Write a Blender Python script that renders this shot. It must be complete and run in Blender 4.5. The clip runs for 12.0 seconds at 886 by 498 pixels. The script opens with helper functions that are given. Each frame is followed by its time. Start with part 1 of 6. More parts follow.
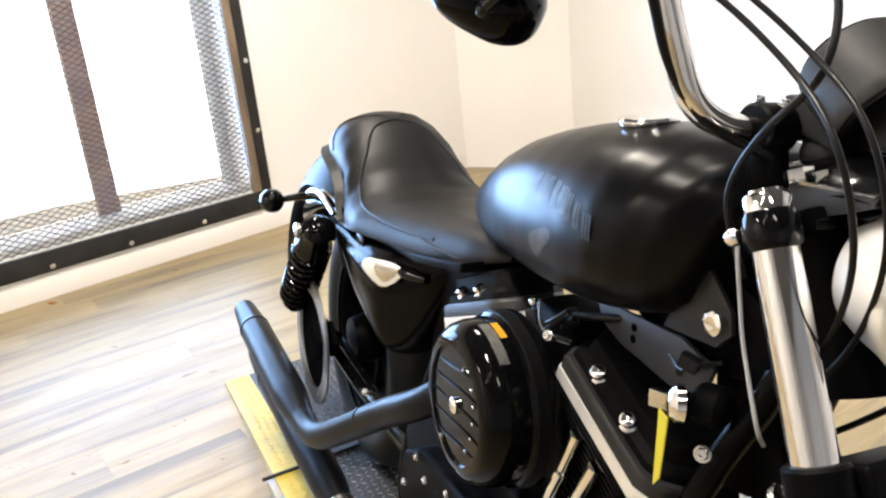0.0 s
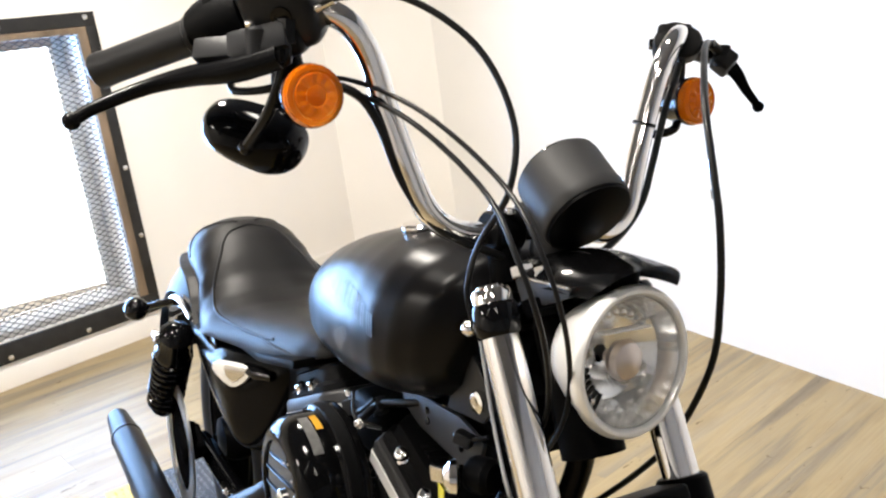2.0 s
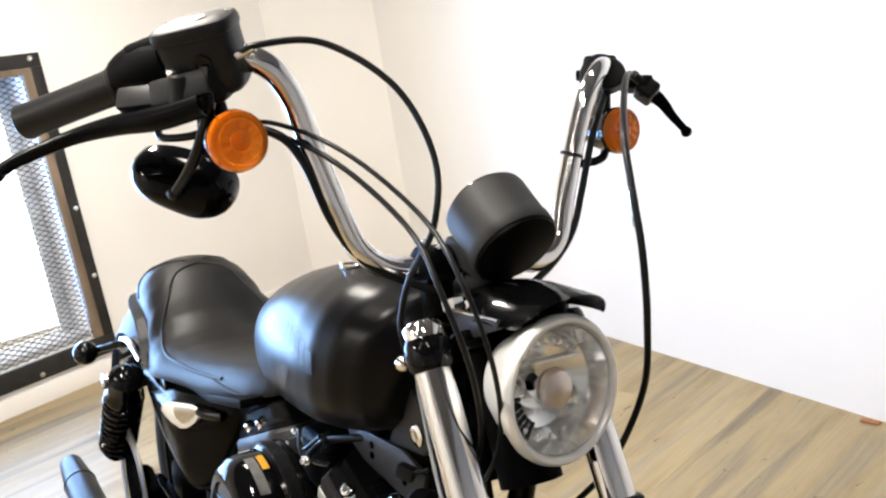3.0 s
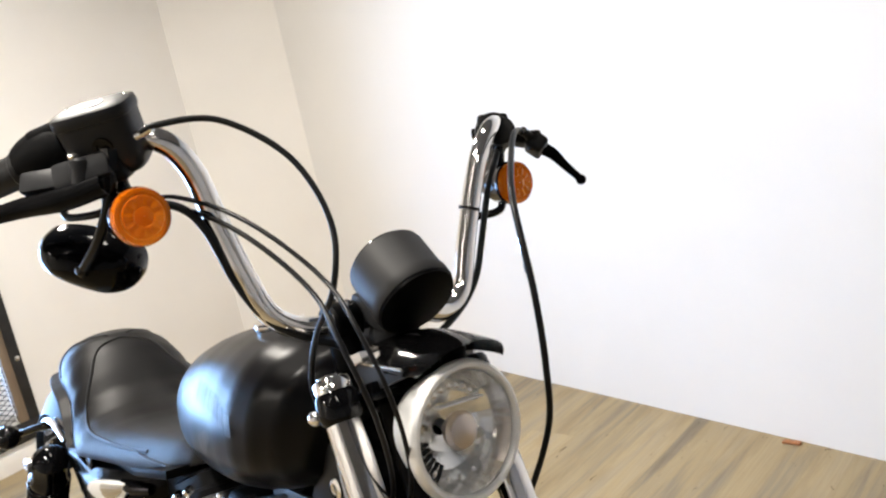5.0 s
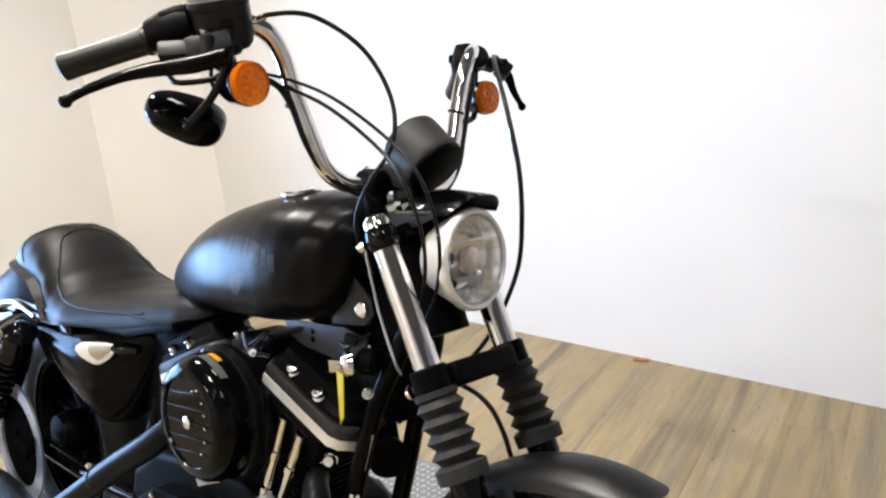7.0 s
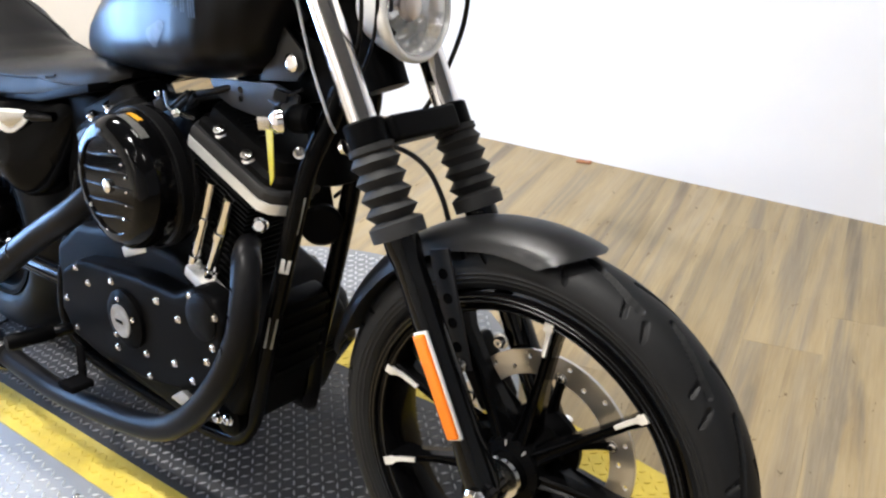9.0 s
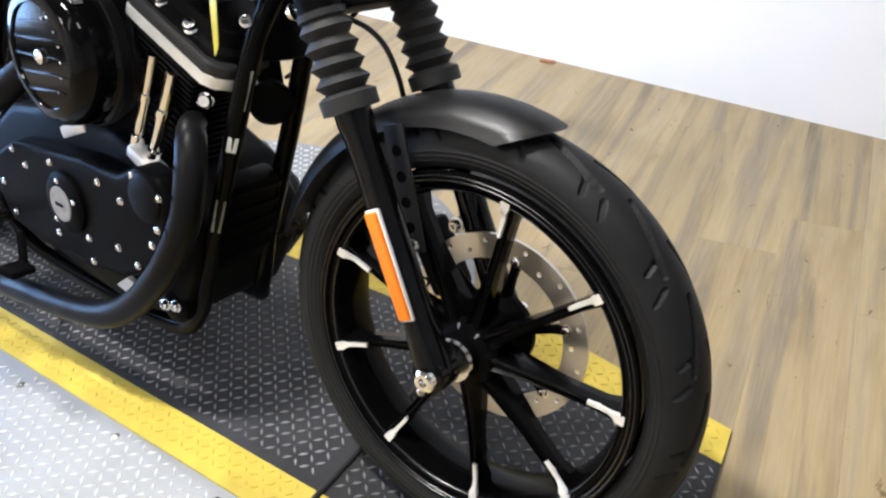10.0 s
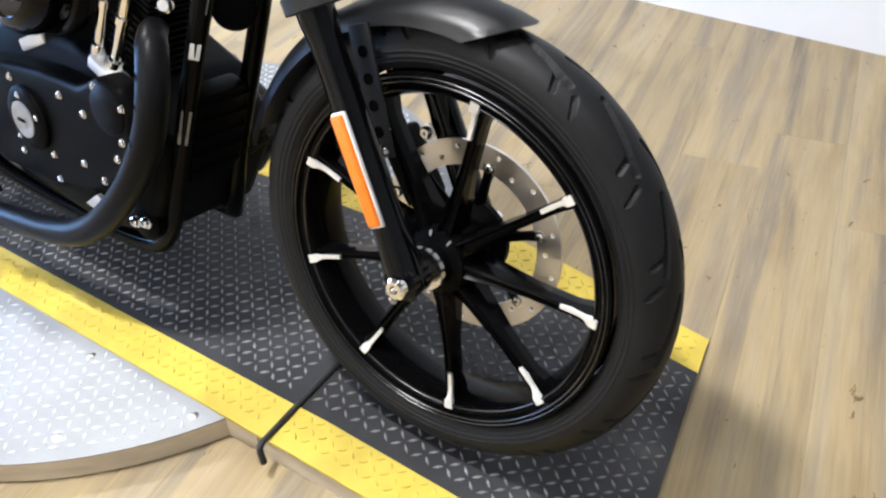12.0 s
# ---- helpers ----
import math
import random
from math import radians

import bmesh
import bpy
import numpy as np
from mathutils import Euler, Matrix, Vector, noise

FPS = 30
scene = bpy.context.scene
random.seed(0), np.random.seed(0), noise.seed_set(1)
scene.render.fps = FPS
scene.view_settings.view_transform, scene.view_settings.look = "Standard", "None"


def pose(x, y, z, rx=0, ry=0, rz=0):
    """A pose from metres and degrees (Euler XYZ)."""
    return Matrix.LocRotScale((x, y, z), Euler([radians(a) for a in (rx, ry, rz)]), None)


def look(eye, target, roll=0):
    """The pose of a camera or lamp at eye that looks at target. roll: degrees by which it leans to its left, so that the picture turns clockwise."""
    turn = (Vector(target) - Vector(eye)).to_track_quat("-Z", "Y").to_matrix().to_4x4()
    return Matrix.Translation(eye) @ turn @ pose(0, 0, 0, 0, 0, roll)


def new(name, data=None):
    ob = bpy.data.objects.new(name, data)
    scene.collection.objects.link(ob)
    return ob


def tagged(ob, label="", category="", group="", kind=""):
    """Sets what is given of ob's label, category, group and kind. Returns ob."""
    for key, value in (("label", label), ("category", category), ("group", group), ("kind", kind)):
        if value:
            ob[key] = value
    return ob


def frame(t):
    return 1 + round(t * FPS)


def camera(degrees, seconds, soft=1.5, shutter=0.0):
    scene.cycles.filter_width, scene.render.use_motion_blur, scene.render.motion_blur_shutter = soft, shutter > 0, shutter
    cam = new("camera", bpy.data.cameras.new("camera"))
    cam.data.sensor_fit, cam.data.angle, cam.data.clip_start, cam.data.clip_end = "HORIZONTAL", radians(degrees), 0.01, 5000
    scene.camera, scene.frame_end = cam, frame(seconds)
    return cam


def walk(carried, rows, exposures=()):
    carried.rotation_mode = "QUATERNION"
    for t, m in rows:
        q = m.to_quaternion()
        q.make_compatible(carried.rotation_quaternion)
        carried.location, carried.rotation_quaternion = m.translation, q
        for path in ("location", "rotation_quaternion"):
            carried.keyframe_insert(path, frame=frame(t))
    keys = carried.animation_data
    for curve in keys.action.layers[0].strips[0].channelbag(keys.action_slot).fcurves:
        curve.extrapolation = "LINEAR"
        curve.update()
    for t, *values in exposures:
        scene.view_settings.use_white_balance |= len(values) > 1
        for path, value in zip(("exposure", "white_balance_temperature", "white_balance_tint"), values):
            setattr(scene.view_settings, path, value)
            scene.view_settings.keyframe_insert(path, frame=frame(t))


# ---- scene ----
cam = camera(55.9, 12.0, soft=2.3)
PATH = [
    (0, (0.263, -0.375, 1.259), (-1.501, 0.272, 0.571), -5.8),
    (0.5, (0.407, -0.333, 1.28), (-1.396, 0.292, 0.678), -7.2),
    (1, (0.44, -0.295, 1.295), (-1.341, 0.439, 0.755), -8.0),
    (1.5, (0.419, -0.288, 1.295), (-1.331, 0.522, 0.763), -7.5),
    (2, (0.417, -0.28, 1.297), (-1.306, 0.589, 0.774), -7.8),
    (2.5, (0.43, -0.271, 1.3), (-1.277, 0.64, 0.794), -8.4),
    (3, (0.445, -0.254, 1.306), (-1.245, 0.703, 0.828), -9.4),
    (3.5, (0.466, -0.246, 1.31), (-1.208, 0.754, 0.862), -9.3),
    (3.7, (0.475, -0.239, 1.313), (-1.196, 0.773, 0.883), -9.9),
    (5.3, (0.527, -0.256, 1.31), (-1.081, 0.877, 0.949), -12.0),
    (5.5, (0.545, -0.301, 1.318), (-1.045, 0.861, 0.969), -11.0),
    (6, (0.591, -0.467, 1.317), (-0.894, 0.818, 0.938), -11.4),
    (6.5, (0.615, -0.6, 1.308), (-0.793, 0.754, 0.878), -8.1),
    (7, (0.621, -0.65, 1.288), (-0.745, 0.718, 0.778), -6.7),
    (7.2, (0.611, -0.658, 1.279), (-0.725, 0.723, 0.723), -5.7),
    (8.8, (0.597, -0.634, 1.193), (-0.609, 0.69, 0.304), -4.3),
    (9, (0.596, -0.625, 1.18), (-0.597, 0.693, 0.262), -4.2),
    (9.5, (0.592, -0.612, 1.155), (-0.539, 0.694, 0.148), -3.5),
    (10, (0.594, -0.612, 1.122), (-0.467, 0.677, 0.02), -2.0),
    (10.5, (0.605, -0.613, 1.095), (-0.403, 0.65, -0.084), -1.6),
    (11, (0.611, -0.614, 1.073), (-0.364, 0.628, -0.154), -0.9),
    (11.5, (0.612, -0.614, 1.058), (-0.337, 0.608, -0.21), -0.9),
    (12, (0.615, -0.601, 1.079), (-0.374, 0.628, -0.151), -2.4),
]
walk(cam, [(t, look(eye, target, roll)) for t, eye, target, roll in PATH], exposures=((0, 0.0, 6720, 10), (1.5, -0.01, 6540, 10), (3.5, -.2, 6490, 10), (5.5, -.32, 6510, 10), (7, -.24, 6440, 10), (9, 0.07, 6180, 10), (10, .13, 6010, 10), (12, .25, 5850, 10)))

# ---- light and exposure ----
world = bpy.data.worlds.new("sky")
scene.world = world
world.use_nodes = True
wn = world.node_tree.nodes
sky = wn.new("ShaderNodeTexSky")
sky.sky_type = "NISHITA"
sky.sun_disc = False
sky.sun_elevation = radians(38)
sky.sun_rotation = radians(250)
wn["Background"].inputs["Strength"].default_value = 0.12
world.node_tree.links.new(sky.outputs["Color"], wn["Background"].inputs["Color"])

# the window wall runs from W0 along WDIR; WIN_N points into the room
W0 = Vector((-3.377, -1.028, 0))
WDIR = Vector((-0.3057, 0.9521, 0))
WIN_N = Vector((0.9521, 0.3057, 0))
CEIL = 2.75


def area_lamp(name, eye, target, sx, sy, watts, colour, spread=math.pi):
    data = bpy.data.lights.new(name, "AREA")
    data.shape, data.size, data.size_y = "RECTANGLE", sx, sy
    data.energy, data.color, data.spread = watts, colour, spread
    ob = new(name, data)
    ob.matrix_world = look(eye, target)
    return ob


win_mid = W0 + WDIR * 0.40 + Vector((0, 0, 0.9))
area_lamp("window_daylight", win_mid - WIN_N * 0.10, win_mid + WIN_N + Vector((0, 0, 0.06)), 1.6, 1.25, 95, (0.27, 0.53, 1.0), radians(125))
WARM = (1.0, 0.935, 0.845)
# the last two are added fill: for the south wall and the front floor
LAMPS = [(-0.50, -0.52, 0.40, 0.14), (-0.70, 0.45, 0.55, 0.14), (-2.3, 0.2, 0.55, 0.14), (-1.10, -2.85, 0.55, 0.14), (0.95, -0.45, 0.55, 0.14)]
WATTS = [84, 14, 62, 52, 11]
for (lx, ly, sx, sy), watts in zip(LAMPS, WATTS):
    area_lamp("overhead_light", (lx, ly, CEIL - 0.09), (lx, ly + 0.001, 0), sx, sy, watts, WARM)

# ---- materials ----


def material(name, colour, rough=0.5, metal=0.0, var=0.12, scale=6.0, bump=0.0, bscale=80.0, coat=0.0, spec=0.5, spread=0.0, stretch=(1, 1, 1), rvar=0.1):
    m = bpy.data.materials.new(name)
    m.use_nodes = True
    nt = m.node_tree
    n, link = nt.nodes, nt.links.new
    b = n["Principled BSDF"]
    b.inputs["Metallic"].default_value = metal
    b.inputs["Specular IOR Level"].default_value = spec
    b.inputs["Coat Weight"].default_value = coat
    b.inputs["Coat Roughness"].default_value = 0.08
    co = n.new("ShaderNodeTexCoord")
    mp = n.new("ShaderNodeMapping")
    mp.inputs["Scale"].default_value = stretch
    link(co.outputs["Object"], mp.inputs["Vector"])
    big = n.new("ShaderNodeTexNoise")
    big.inputs["Scale"].default_value = scale
    big.inputs["Detail"].default_value = 6
    link(mp.outputs["Vector"], big.inputs["Vector"])
    ramp = n.new("ShaderNodeValToRGB")
    lo = [max(0.0, c * (1 - var)) for c in colour]
    hi = [min(1.0, c * (1 + var)) for c in colour]
    ramp.color_ramp.elements[0].position, ramp.color_ramp.elements[1].position = 0.3, 0.7
    ramp.color_ramp.elements[0].color, ramp.color_ramp.elements[1].color = (*lo, 1), (*hi, 1)
    link(big.outputs["Fac"], ramp.inputs["Fac"])
    link(ramp.outputs["Color"], b.inputs["Base Color"])
    fine = n.new("ShaderNodeTexNoise")
    fine.inputs["Scale"].default_value = bscale
    fine.inputs["Detail"].default_value = 4
    link(mp.outputs["Vector"], fine.inputs["Vector"])
    mr = n.new("ShaderNodeMapRange")
    mr.inputs["To Min"].default_value = max(0.02, rough - rvar * rough)
    mr.inputs["To Max"].default_value = min(1.0, rough + rvar * rough)
    link(big.outputs["Fac"], mr.inputs["Value"])
    link(mr.outputs["Result"], b.inputs["Roughness"])
    if bump:
        bp_ = n.new("ShaderNodeBump")
        bp_.inputs["Strength"].default_value = bump
        bp_.inputs["Distance"].default_value = 0.002
        link(fine.outputs["Fac"], bp_.inputs["Height"])
        link(bp_.outputs["Normal"], b.inputs["Normal"])
    if spread:
        info = n.new("ShaderNodeObjectInfo")
        hs = n.new("ShaderNodeHueSaturation")
        v = n.new("ShaderNodeMapRange")
        v.inputs["To Min"].default_value, v.inputs["To Max"].default_value = 1 - spread, 1 + spread
        link(info.outputs["Random"], v.inputs["Value"])
        link(v.outputs["Result"], hs.inputs["Value"])
        link(ramp.outputs["Color"], hs.inputs["Color"])
        link(hs.outputs["Color"], b.inputs["Base Color"])
    return m


def plank_material():
    """Rustic printed oak: long grain, greyish and honey bands, dark knots."""
    m = bpy.data.materials.new("oak_vinyl")
    m.use_nodes = True
    n, link = m.node_tree.nodes, m.node_tree.links.new
    b = n["Principled BSDF"]
    b.inputs["Specular IOR Level"].default_value = 0.16
    co, info = n.new("ShaderNodeTexCoord"), n.new("ShaderNodeObjectInfo")
    off = n.new("ShaderNodeVectorMath")
    off.operation = "MULTIPLY_ADD"
    comb = n.new("ShaderNodeCombineXYZ")
    for k in "XYZ":
        link(info.outputs["Random"], comb.inputs[k])
    off.inputs[1].default_value = (37.0, 23.0, 11.0)
    link(comb.outputs["Vector"], off.inputs[0])
    link(co.outputs["Object"], off.inputs[2])

    def noise_at(sx, sy, scale, detail, rough=0.55, warp=0.0):
        mp = n.new("ShaderNodeMapping")
        mp.inputs["Scale"].default_value = (sx, sy, 1)
        link(off.outputs["Vector"], mp.inputs["Vector"])
        t = n.new("ShaderNodeTexNoise")
        t.inputs["Scale"].default_value, t.inputs["Detail"].default_value = scale, detail
        t.inputs["Roughness"].default_value, t.inputs["Distortion"].default_value = rough, warp
        link(mp.outputs["Vector"], t.inputs["Vector"])
        return t

    def ramp_of(src, stops):
        r = n.new("ShaderNodeValToRGB")
        while len(r.color_ramp.elements) < len(stops):
            r.color_ramp.elements.new(0.5)
        for e, (p, c) in zip(r.color_ramp.elements, stops):
            e.position, e.color = p, (*c, 1)
        link(src, r.inputs["Fac"])
        return r

    def mixed(kind, fac, a, c):
        x = n.new("ShaderNodeMix")
        x.data_type, x.blend_type = "RGBA", kind
        if isinstance(fac, float):
            x.inputs[0].default_value = fac
        else:
            link(fac, x.inputs[0])
        link(a, x.inputs[6])
        link(c, x.inputs[7])
        return x.outputs[2]

    bands = noise_at(0.55, 9.0, 1.5, 5, 0.55, 0.45)
    tone = ramp_of(bands.outputs["Fac"], [(0.24, (0.185, 0.152, 0.112)), (0.38, (0.275, 0.232, 0.164)), (0.50, (0.40, 0.315, 0.180)), (0.60, (0.385, 0.312, 0.195)), (0.78, (0.285, 0.248, 0.188))])
    grain = noise_at(3.0, 90.0, 2.0, 8, 0.7, 0.2)
    gr = ramp_of(grain.outputs["Fac"], [(0.3, (0.74, 0.70, 0.66)), (0.65, (1.0, 1.0, 1.0))])
    c1 = mixed("MULTIPLY", 0.7, tone.outputs["Color"], gr.outputs["Color"])
    blotch = noise_at(1.6, 8.0, 1.4, 4, 0.55)
    bl = ramp_of(blotch.outputs["Fac"], [(0.33, (0.76, 0.73, 0.70)), (0.52, (1.0, 1.0, 1.0))])
    c2 = mixed("MULTIPLY", 0.75, c1, bl.outputs["Color"])
    knots = noise_at(11.0, 26.0, 1.5, 3, 0.55, 1.2)
    kn = ramp_of(knots.outputs["Fac"], [(0.26, (0.34, 0.28, 0.21)), (0.315, (1.0, 1.0, 1.0))])
    c3 = mixed("MULTIPLY", 0.85, c2, kn.outputs["Color"])
    hs = n.new("ShaderNodeHueSaturation")
    v = n.new("ShaderNodeMapRange")
    v.inputs["To Min"].default_value, v.inputs["To Max"].default_value = 0.92, 1.08
    link(info.outputs["Random"], v.inputs["Value"])
    link(v.outputs["Result"], hs.inputs["Value"])
    link(c3, hs.inputs["Color"])
    link(hs.outputs["Color"], b.inputs["Base Color"])
    rr = n.new("ShaderNodeMapRange")
    rr.inputs["To Min"].default_value, rr.inputs["To Max"].default_value = 0.34, 0.52
    link(grain.outputs["Fac"], rr.inputs["Value"])
    link(rr.outputs["Result"], b.inputs["Roughness"])
    bu = n.new("ShaderNodeBump")
    bu.inputs["Strength"].default_value, bu.inputs["Distance"].default_value = 0.25, 0.001
    link(grain.outputs["Fac"], bu.inputs["Height"])
    link(bu.outputs["Normal"], b.inputs["Normal"])
    return m


def glow(name, colour, strength):
    m = bpy.data.materials.new(name)
    m.use_nodes = True
    b = m.node_tree.nodes["Principled BSDF"]
    b.inputs["Base Color"].default_value = (*colour, 1)
    b.inputs["Emission Color"].default_value = (*colour, 1)
    b.inputs["Emission Strength"].default_value = strength
    return m


def glass(name, colour, rough=0.03, ior=1.45):
    m = bpy.data.materials.new(name)
    m.use_nodes = True
    b = m.node_tree.nodes["Principled BSDF"]
    b.inputs["Base Color"].default_value = (*colour, 1)
    b.inputs["Roughness"].default_value = rough
    b.inputs["IOR"].default_value = ior
    b.inputs["Transmission Weight"].default_value = 1.0
    return m


PLANK = plank_material()
WALL = material("wall_paint", (0.80, 0.79, 0.775), 0.62, var=0.025, scale=1.6, bump=0.12, bscale=220)
WALL_CREAM = material("wall_paint_cream", (0.86, 0.838, 0.808), 0.62, var=0.03, scale=1.6, bump=0.12, bscale=220)
CEILING = material("ceiling_paint", (0.15, 0.146, 0.14), 0.8, var=0.03, bump=0.1)
SUBFLOOR = material("joint_brown", (0.30, 0.25, 0.18), 0.8)
GREY_WALL = material("dim_wall_paint", (0.46, 0.45, 0.435), 0.7, var=0.1, scale=1.5, bump=0.1)

PALE_WALL = material("pale_grey_wall_paint", (0.78, 0.77, 0.755), 0.7, var=0.1, scale=1.5, bump=0.1)
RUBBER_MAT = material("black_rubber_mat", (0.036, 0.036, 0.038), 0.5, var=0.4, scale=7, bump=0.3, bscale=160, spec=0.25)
# same rubber as the mat; the pale base colour carries the bars' highlights
BAR_BLACK = material("rubber_bar_painted_shine", (0.25, 0.252, 0.258), 0.32, var=0.4, scale=12, bump=0.2, bscale=160, spec=0.3)
# paler and smoother than the plate the bars stand on
BAR_SILVER = material("light_silver_bar", (0.62, 0.63, 0.65), 0.42, metal=0.4, var=0.1, scale=9, bump=0.1, bscale=90)
YELLOW = material("yellow_safety_band", (0.55, 0.42, 0.055), 0.55, var=0.20, scale=12, bump=0.25, bscale=120)
TREADPLATE = material("silver_tread_plate", (0.235, 0.243, 0.255), 0.55, metal=0.3, var=0.12, scale=7, bump=0.2, bscale=90)
RIMWOOD = material("rim_oak_edge", (0.52, 0.45, 0.34), 0.5, var=0.25, scale=7, bump=0.2, stretch=(1, 1, 4))
DENIM = material("satin_black_paint", (0.0028, 0.0026, 0.0029), 0.29, var=0.15, scale=4, bump=0.015, bscale=600, spec=0.115)
GLOSS = material("gloss_black_enamel", (0.002, 0.002, 0.0023), 0.06, var=0.1, scale=5, coat=0.0, spec=0.2)
SATIN = material("satin_black_metal", (0.0018, 0.0018, 0.002), 0.45, metal=0.0, var=0.2, scale=9, bump=0.05, bscale=300, spec=0.035)
BLACKRIM = material("black_wheel_paint", (0.0018, 0.0018, 0.002), 0.14, var=0.2, scale=9, bump=0.02, bscale=300, spec=0.06)
GUARD = material("satin_mudguard_paint", (0.006, 0.006, 0.0065), 0.38, var=0.15, scale=4, bump=0.02, bscale=600, spec=0.7)
WRINKLE = material("wrinkle_black_coat", (0.0035, 0.0035, 0.0038), 0.48, var=0.2, scale=12, bump=0.15, bscale=500, spec=0.05)
ROCKER = material("rocker_black_coat", (0.004, 0.004, 0.0044), 0.42, var=0.2, scale=12, bump=0.12, bscale=500, spec=0.12)
LIPGREY = material("rocker_lip_grey", (0.018, 0.018, 0.019), 0.42, var=0.15, scale=12, bump=0.1, bscale=500, spec=0.3)
DARKPLASTIC = material("charcoal_plastic", (0.014, 0.0142, 0.015), 0.48, var=0.12, scale=10, bump=0.2, bscale=350, spec=0.12)
EXHAUST = material("black_exhaust_coat", (0.005, 0.005, 0.0058), 0.36, metal=0.0, var=0.25, scale=5, bump=0.05, bscale=200, spec=0.085)
CHROME = material("chrome", (0.84, 0.82, 0.80), 0.08, metal=1.0, var=0.03)
STEEL = material("polished_steel", (0.66, 0.65, 0.63), 0.24, metal=1.0, var=0.08, scale=20)
ALLOY = material("machined_alloy", (0.80, 0.795, 0.78), 0.34, metal=0.4, var=0.06, scale=25, bump=0.1, bscale=300)
ROTOR = material("brushed_rotor_steel", (0.55, 0.53, 0.50), 0.30, metal=1.0, var=0.1, scale=8, bump=0.15, bscale=220)
RUBBER = material("tyre_rubber", (0.011, 0.0113, 0.012), 0.5, var=0.25, scale=8, bump=0.15, bscale=260, spec=0.16)
GAITER = material("gaiter_rubber", (0.021, 0.021, 0.0215), 0.6, var=0.2, scale=9, bump=0.2, bscale=260, spec=0.22)
GRIP = material("grip_rubber", (0.008, 0.008, 0.0083), 0.38, var=0.15, scale=9, bump=0.08, bscale=300, spec=0.27)
VINYL = material("black_vinyl", (0.007, 0.0068, 0.007), 0.42, var=0.15, scale=6, bump=0.22, bscale=420, spec=0.17)
CABLE = material("cable_sheath", (0.006, 0.006, 0.0062), 0.34, var=0.1, spec=0.2)
EMBLEM = material("brushed_emblem", (0.36, 0.36, 0.355), 0.35, metal=0.8, var=0.15, scale=60)
DULL = material("dull_grey_metal", (0.32, 0.32, 0.32), 0.5, metal=0.3, var=0.1, scale=20)
SHIELD = material("warm_shield_metal", (0.62, 0.55, 0.50), 0.3, metal=0.9, var=0.1, scale=20)
AMBER_BULB = material("amber_bulb", (0.5, 0.22, 0.08), 0.2, var=0.05, scale=30)
LEVER = material("lever_black", (0.0022, 0.0022, 0.0025), 0.22, var=0.15, scale=9, spec=0.10)
CAST = material("cast_grey_coat", (0.011, 0.0113, 0.0125), 0.4, var=0.2, scale=12, bump=0.1, bscale=500, spec=0.2)
SLIDER = material("gloss_black_slider", (0.002, 0.002, 0.0023), 0.07, var=0.1, scale=5, spec=0.22)
COVER = material("deep_black_cover_paint", (0.002, 0.002, 0.0022), 0.16, var=0.15, scale=4, bump=0.015, bscale=600, spec=0.07)
FRAMEPAINT = material("black_frame_enamel", (0.002, 0.002, 0.0022), 0.25, var=0.1, scale=5, spec=0.07)
BROW = material("gloss_brow_paint", (0.003, 0.003, 0.0033), 0.13, var=0.1, scale=5, bump=0.01, bscale=500, spec=0.7)
RIDGE = material("gloss_black_ridge", (0.006, 0.006, 0.0064), 0.22, var=0.1, scale=5, spec=0.8)
AIRBLACK = material("gloss_black_cover", (0.0018, 0.0018, 0.002), 0.08, var=0.1, scale=5, spec=0.12)
MATTE = material("matte_black", (0.0035, 0.0035, 0.0038), 0.6, var=0.2, scale=9, spec=0.0)
AMBER = glass("amber_lens", (1.0, 0.235, 0.004), 0.05, 1.35)
REFLECTOR = material("orange_reflector", (0.92, 0.21, 0.006), 0.25, var=0.06, scale=200, bump=0.5, bscale=700)
TAG = material("yellow_tag", (0.50, 0.43, 0.02), 0.4, var=0.1, scale=30)
WHITE_LABEL = material("white_label", (0.6, 0.6, 0.58), 0.45, var=0.1, scale=70)
STICKER = material("grey_label", (0.16, 0.16, 0.155), 0.45, var=0.3, scale=70)
ORANGE_STICKER = material("orange_label", (0.70, 0.36, 0.02), 0.4, var=0.1, scale=60)
GAUGE_GREY = material("gauge_grey_plastic", (0.02, 0.02, 0.0205), 0.55, var=0.1, scale=10, bump=0.1, bscale=350, spec=0.2)
TEXTGREY = material("grey_tank_paint", (0.048, 0.048, 0.050), 0.30, var=0.5, scale=60, spec=0.115)
AMBER.node_tree.nodes["Principled BSDF"].inputs["Transmission Weight"].default_value = 0.67
LENS = glass("headlight_glass", (0.99, 0.995, 1.0), 0.0, 1.12)
REFLECT = material("headlight_reflector", (0.93, 0.93, 0.92), 0.16, metal=0.85, var=0.03)
BRACKET = material("bluish_grey_bracket", (0.032, 0.033, 0.036), 0.45, var=0.15, scale=14, bump=0.1, bscale=400, spec=0.3)
MIRROR = material("mirror_glass", (0.9, 0.9, 0.92), 0.02, metal=1.0, var=0.0)
CAGE_BLACK = material("cage_black_steel", (0.018, 0.0175, 0.0175), 0.5, var=0.4, scale=14, bump=0.2, spec=0.35)
CAGE_RUST = material("cage_weathered_wood", (0.17, 0.125, 0.085), 0.65, var=0.5, scale=9, bump=0.4, stretch=(1, 1, 0.3))
MULLION = material("mullion_brown", (0.30, 0.19, 0.13), 0.6, var=0.15, scale=12, bump=0.2)
SILL = material("sill_stone", (0.5, 0.49, 0.47), 0.6, var=0.15, scale=7, bump=0.2)
PANE = glass("window_glass", (1, 1, 1), 0.0, 1.02)
DAY = glow("daylight_backdrop", (0.93, 0.96, 1.0), 3.0)
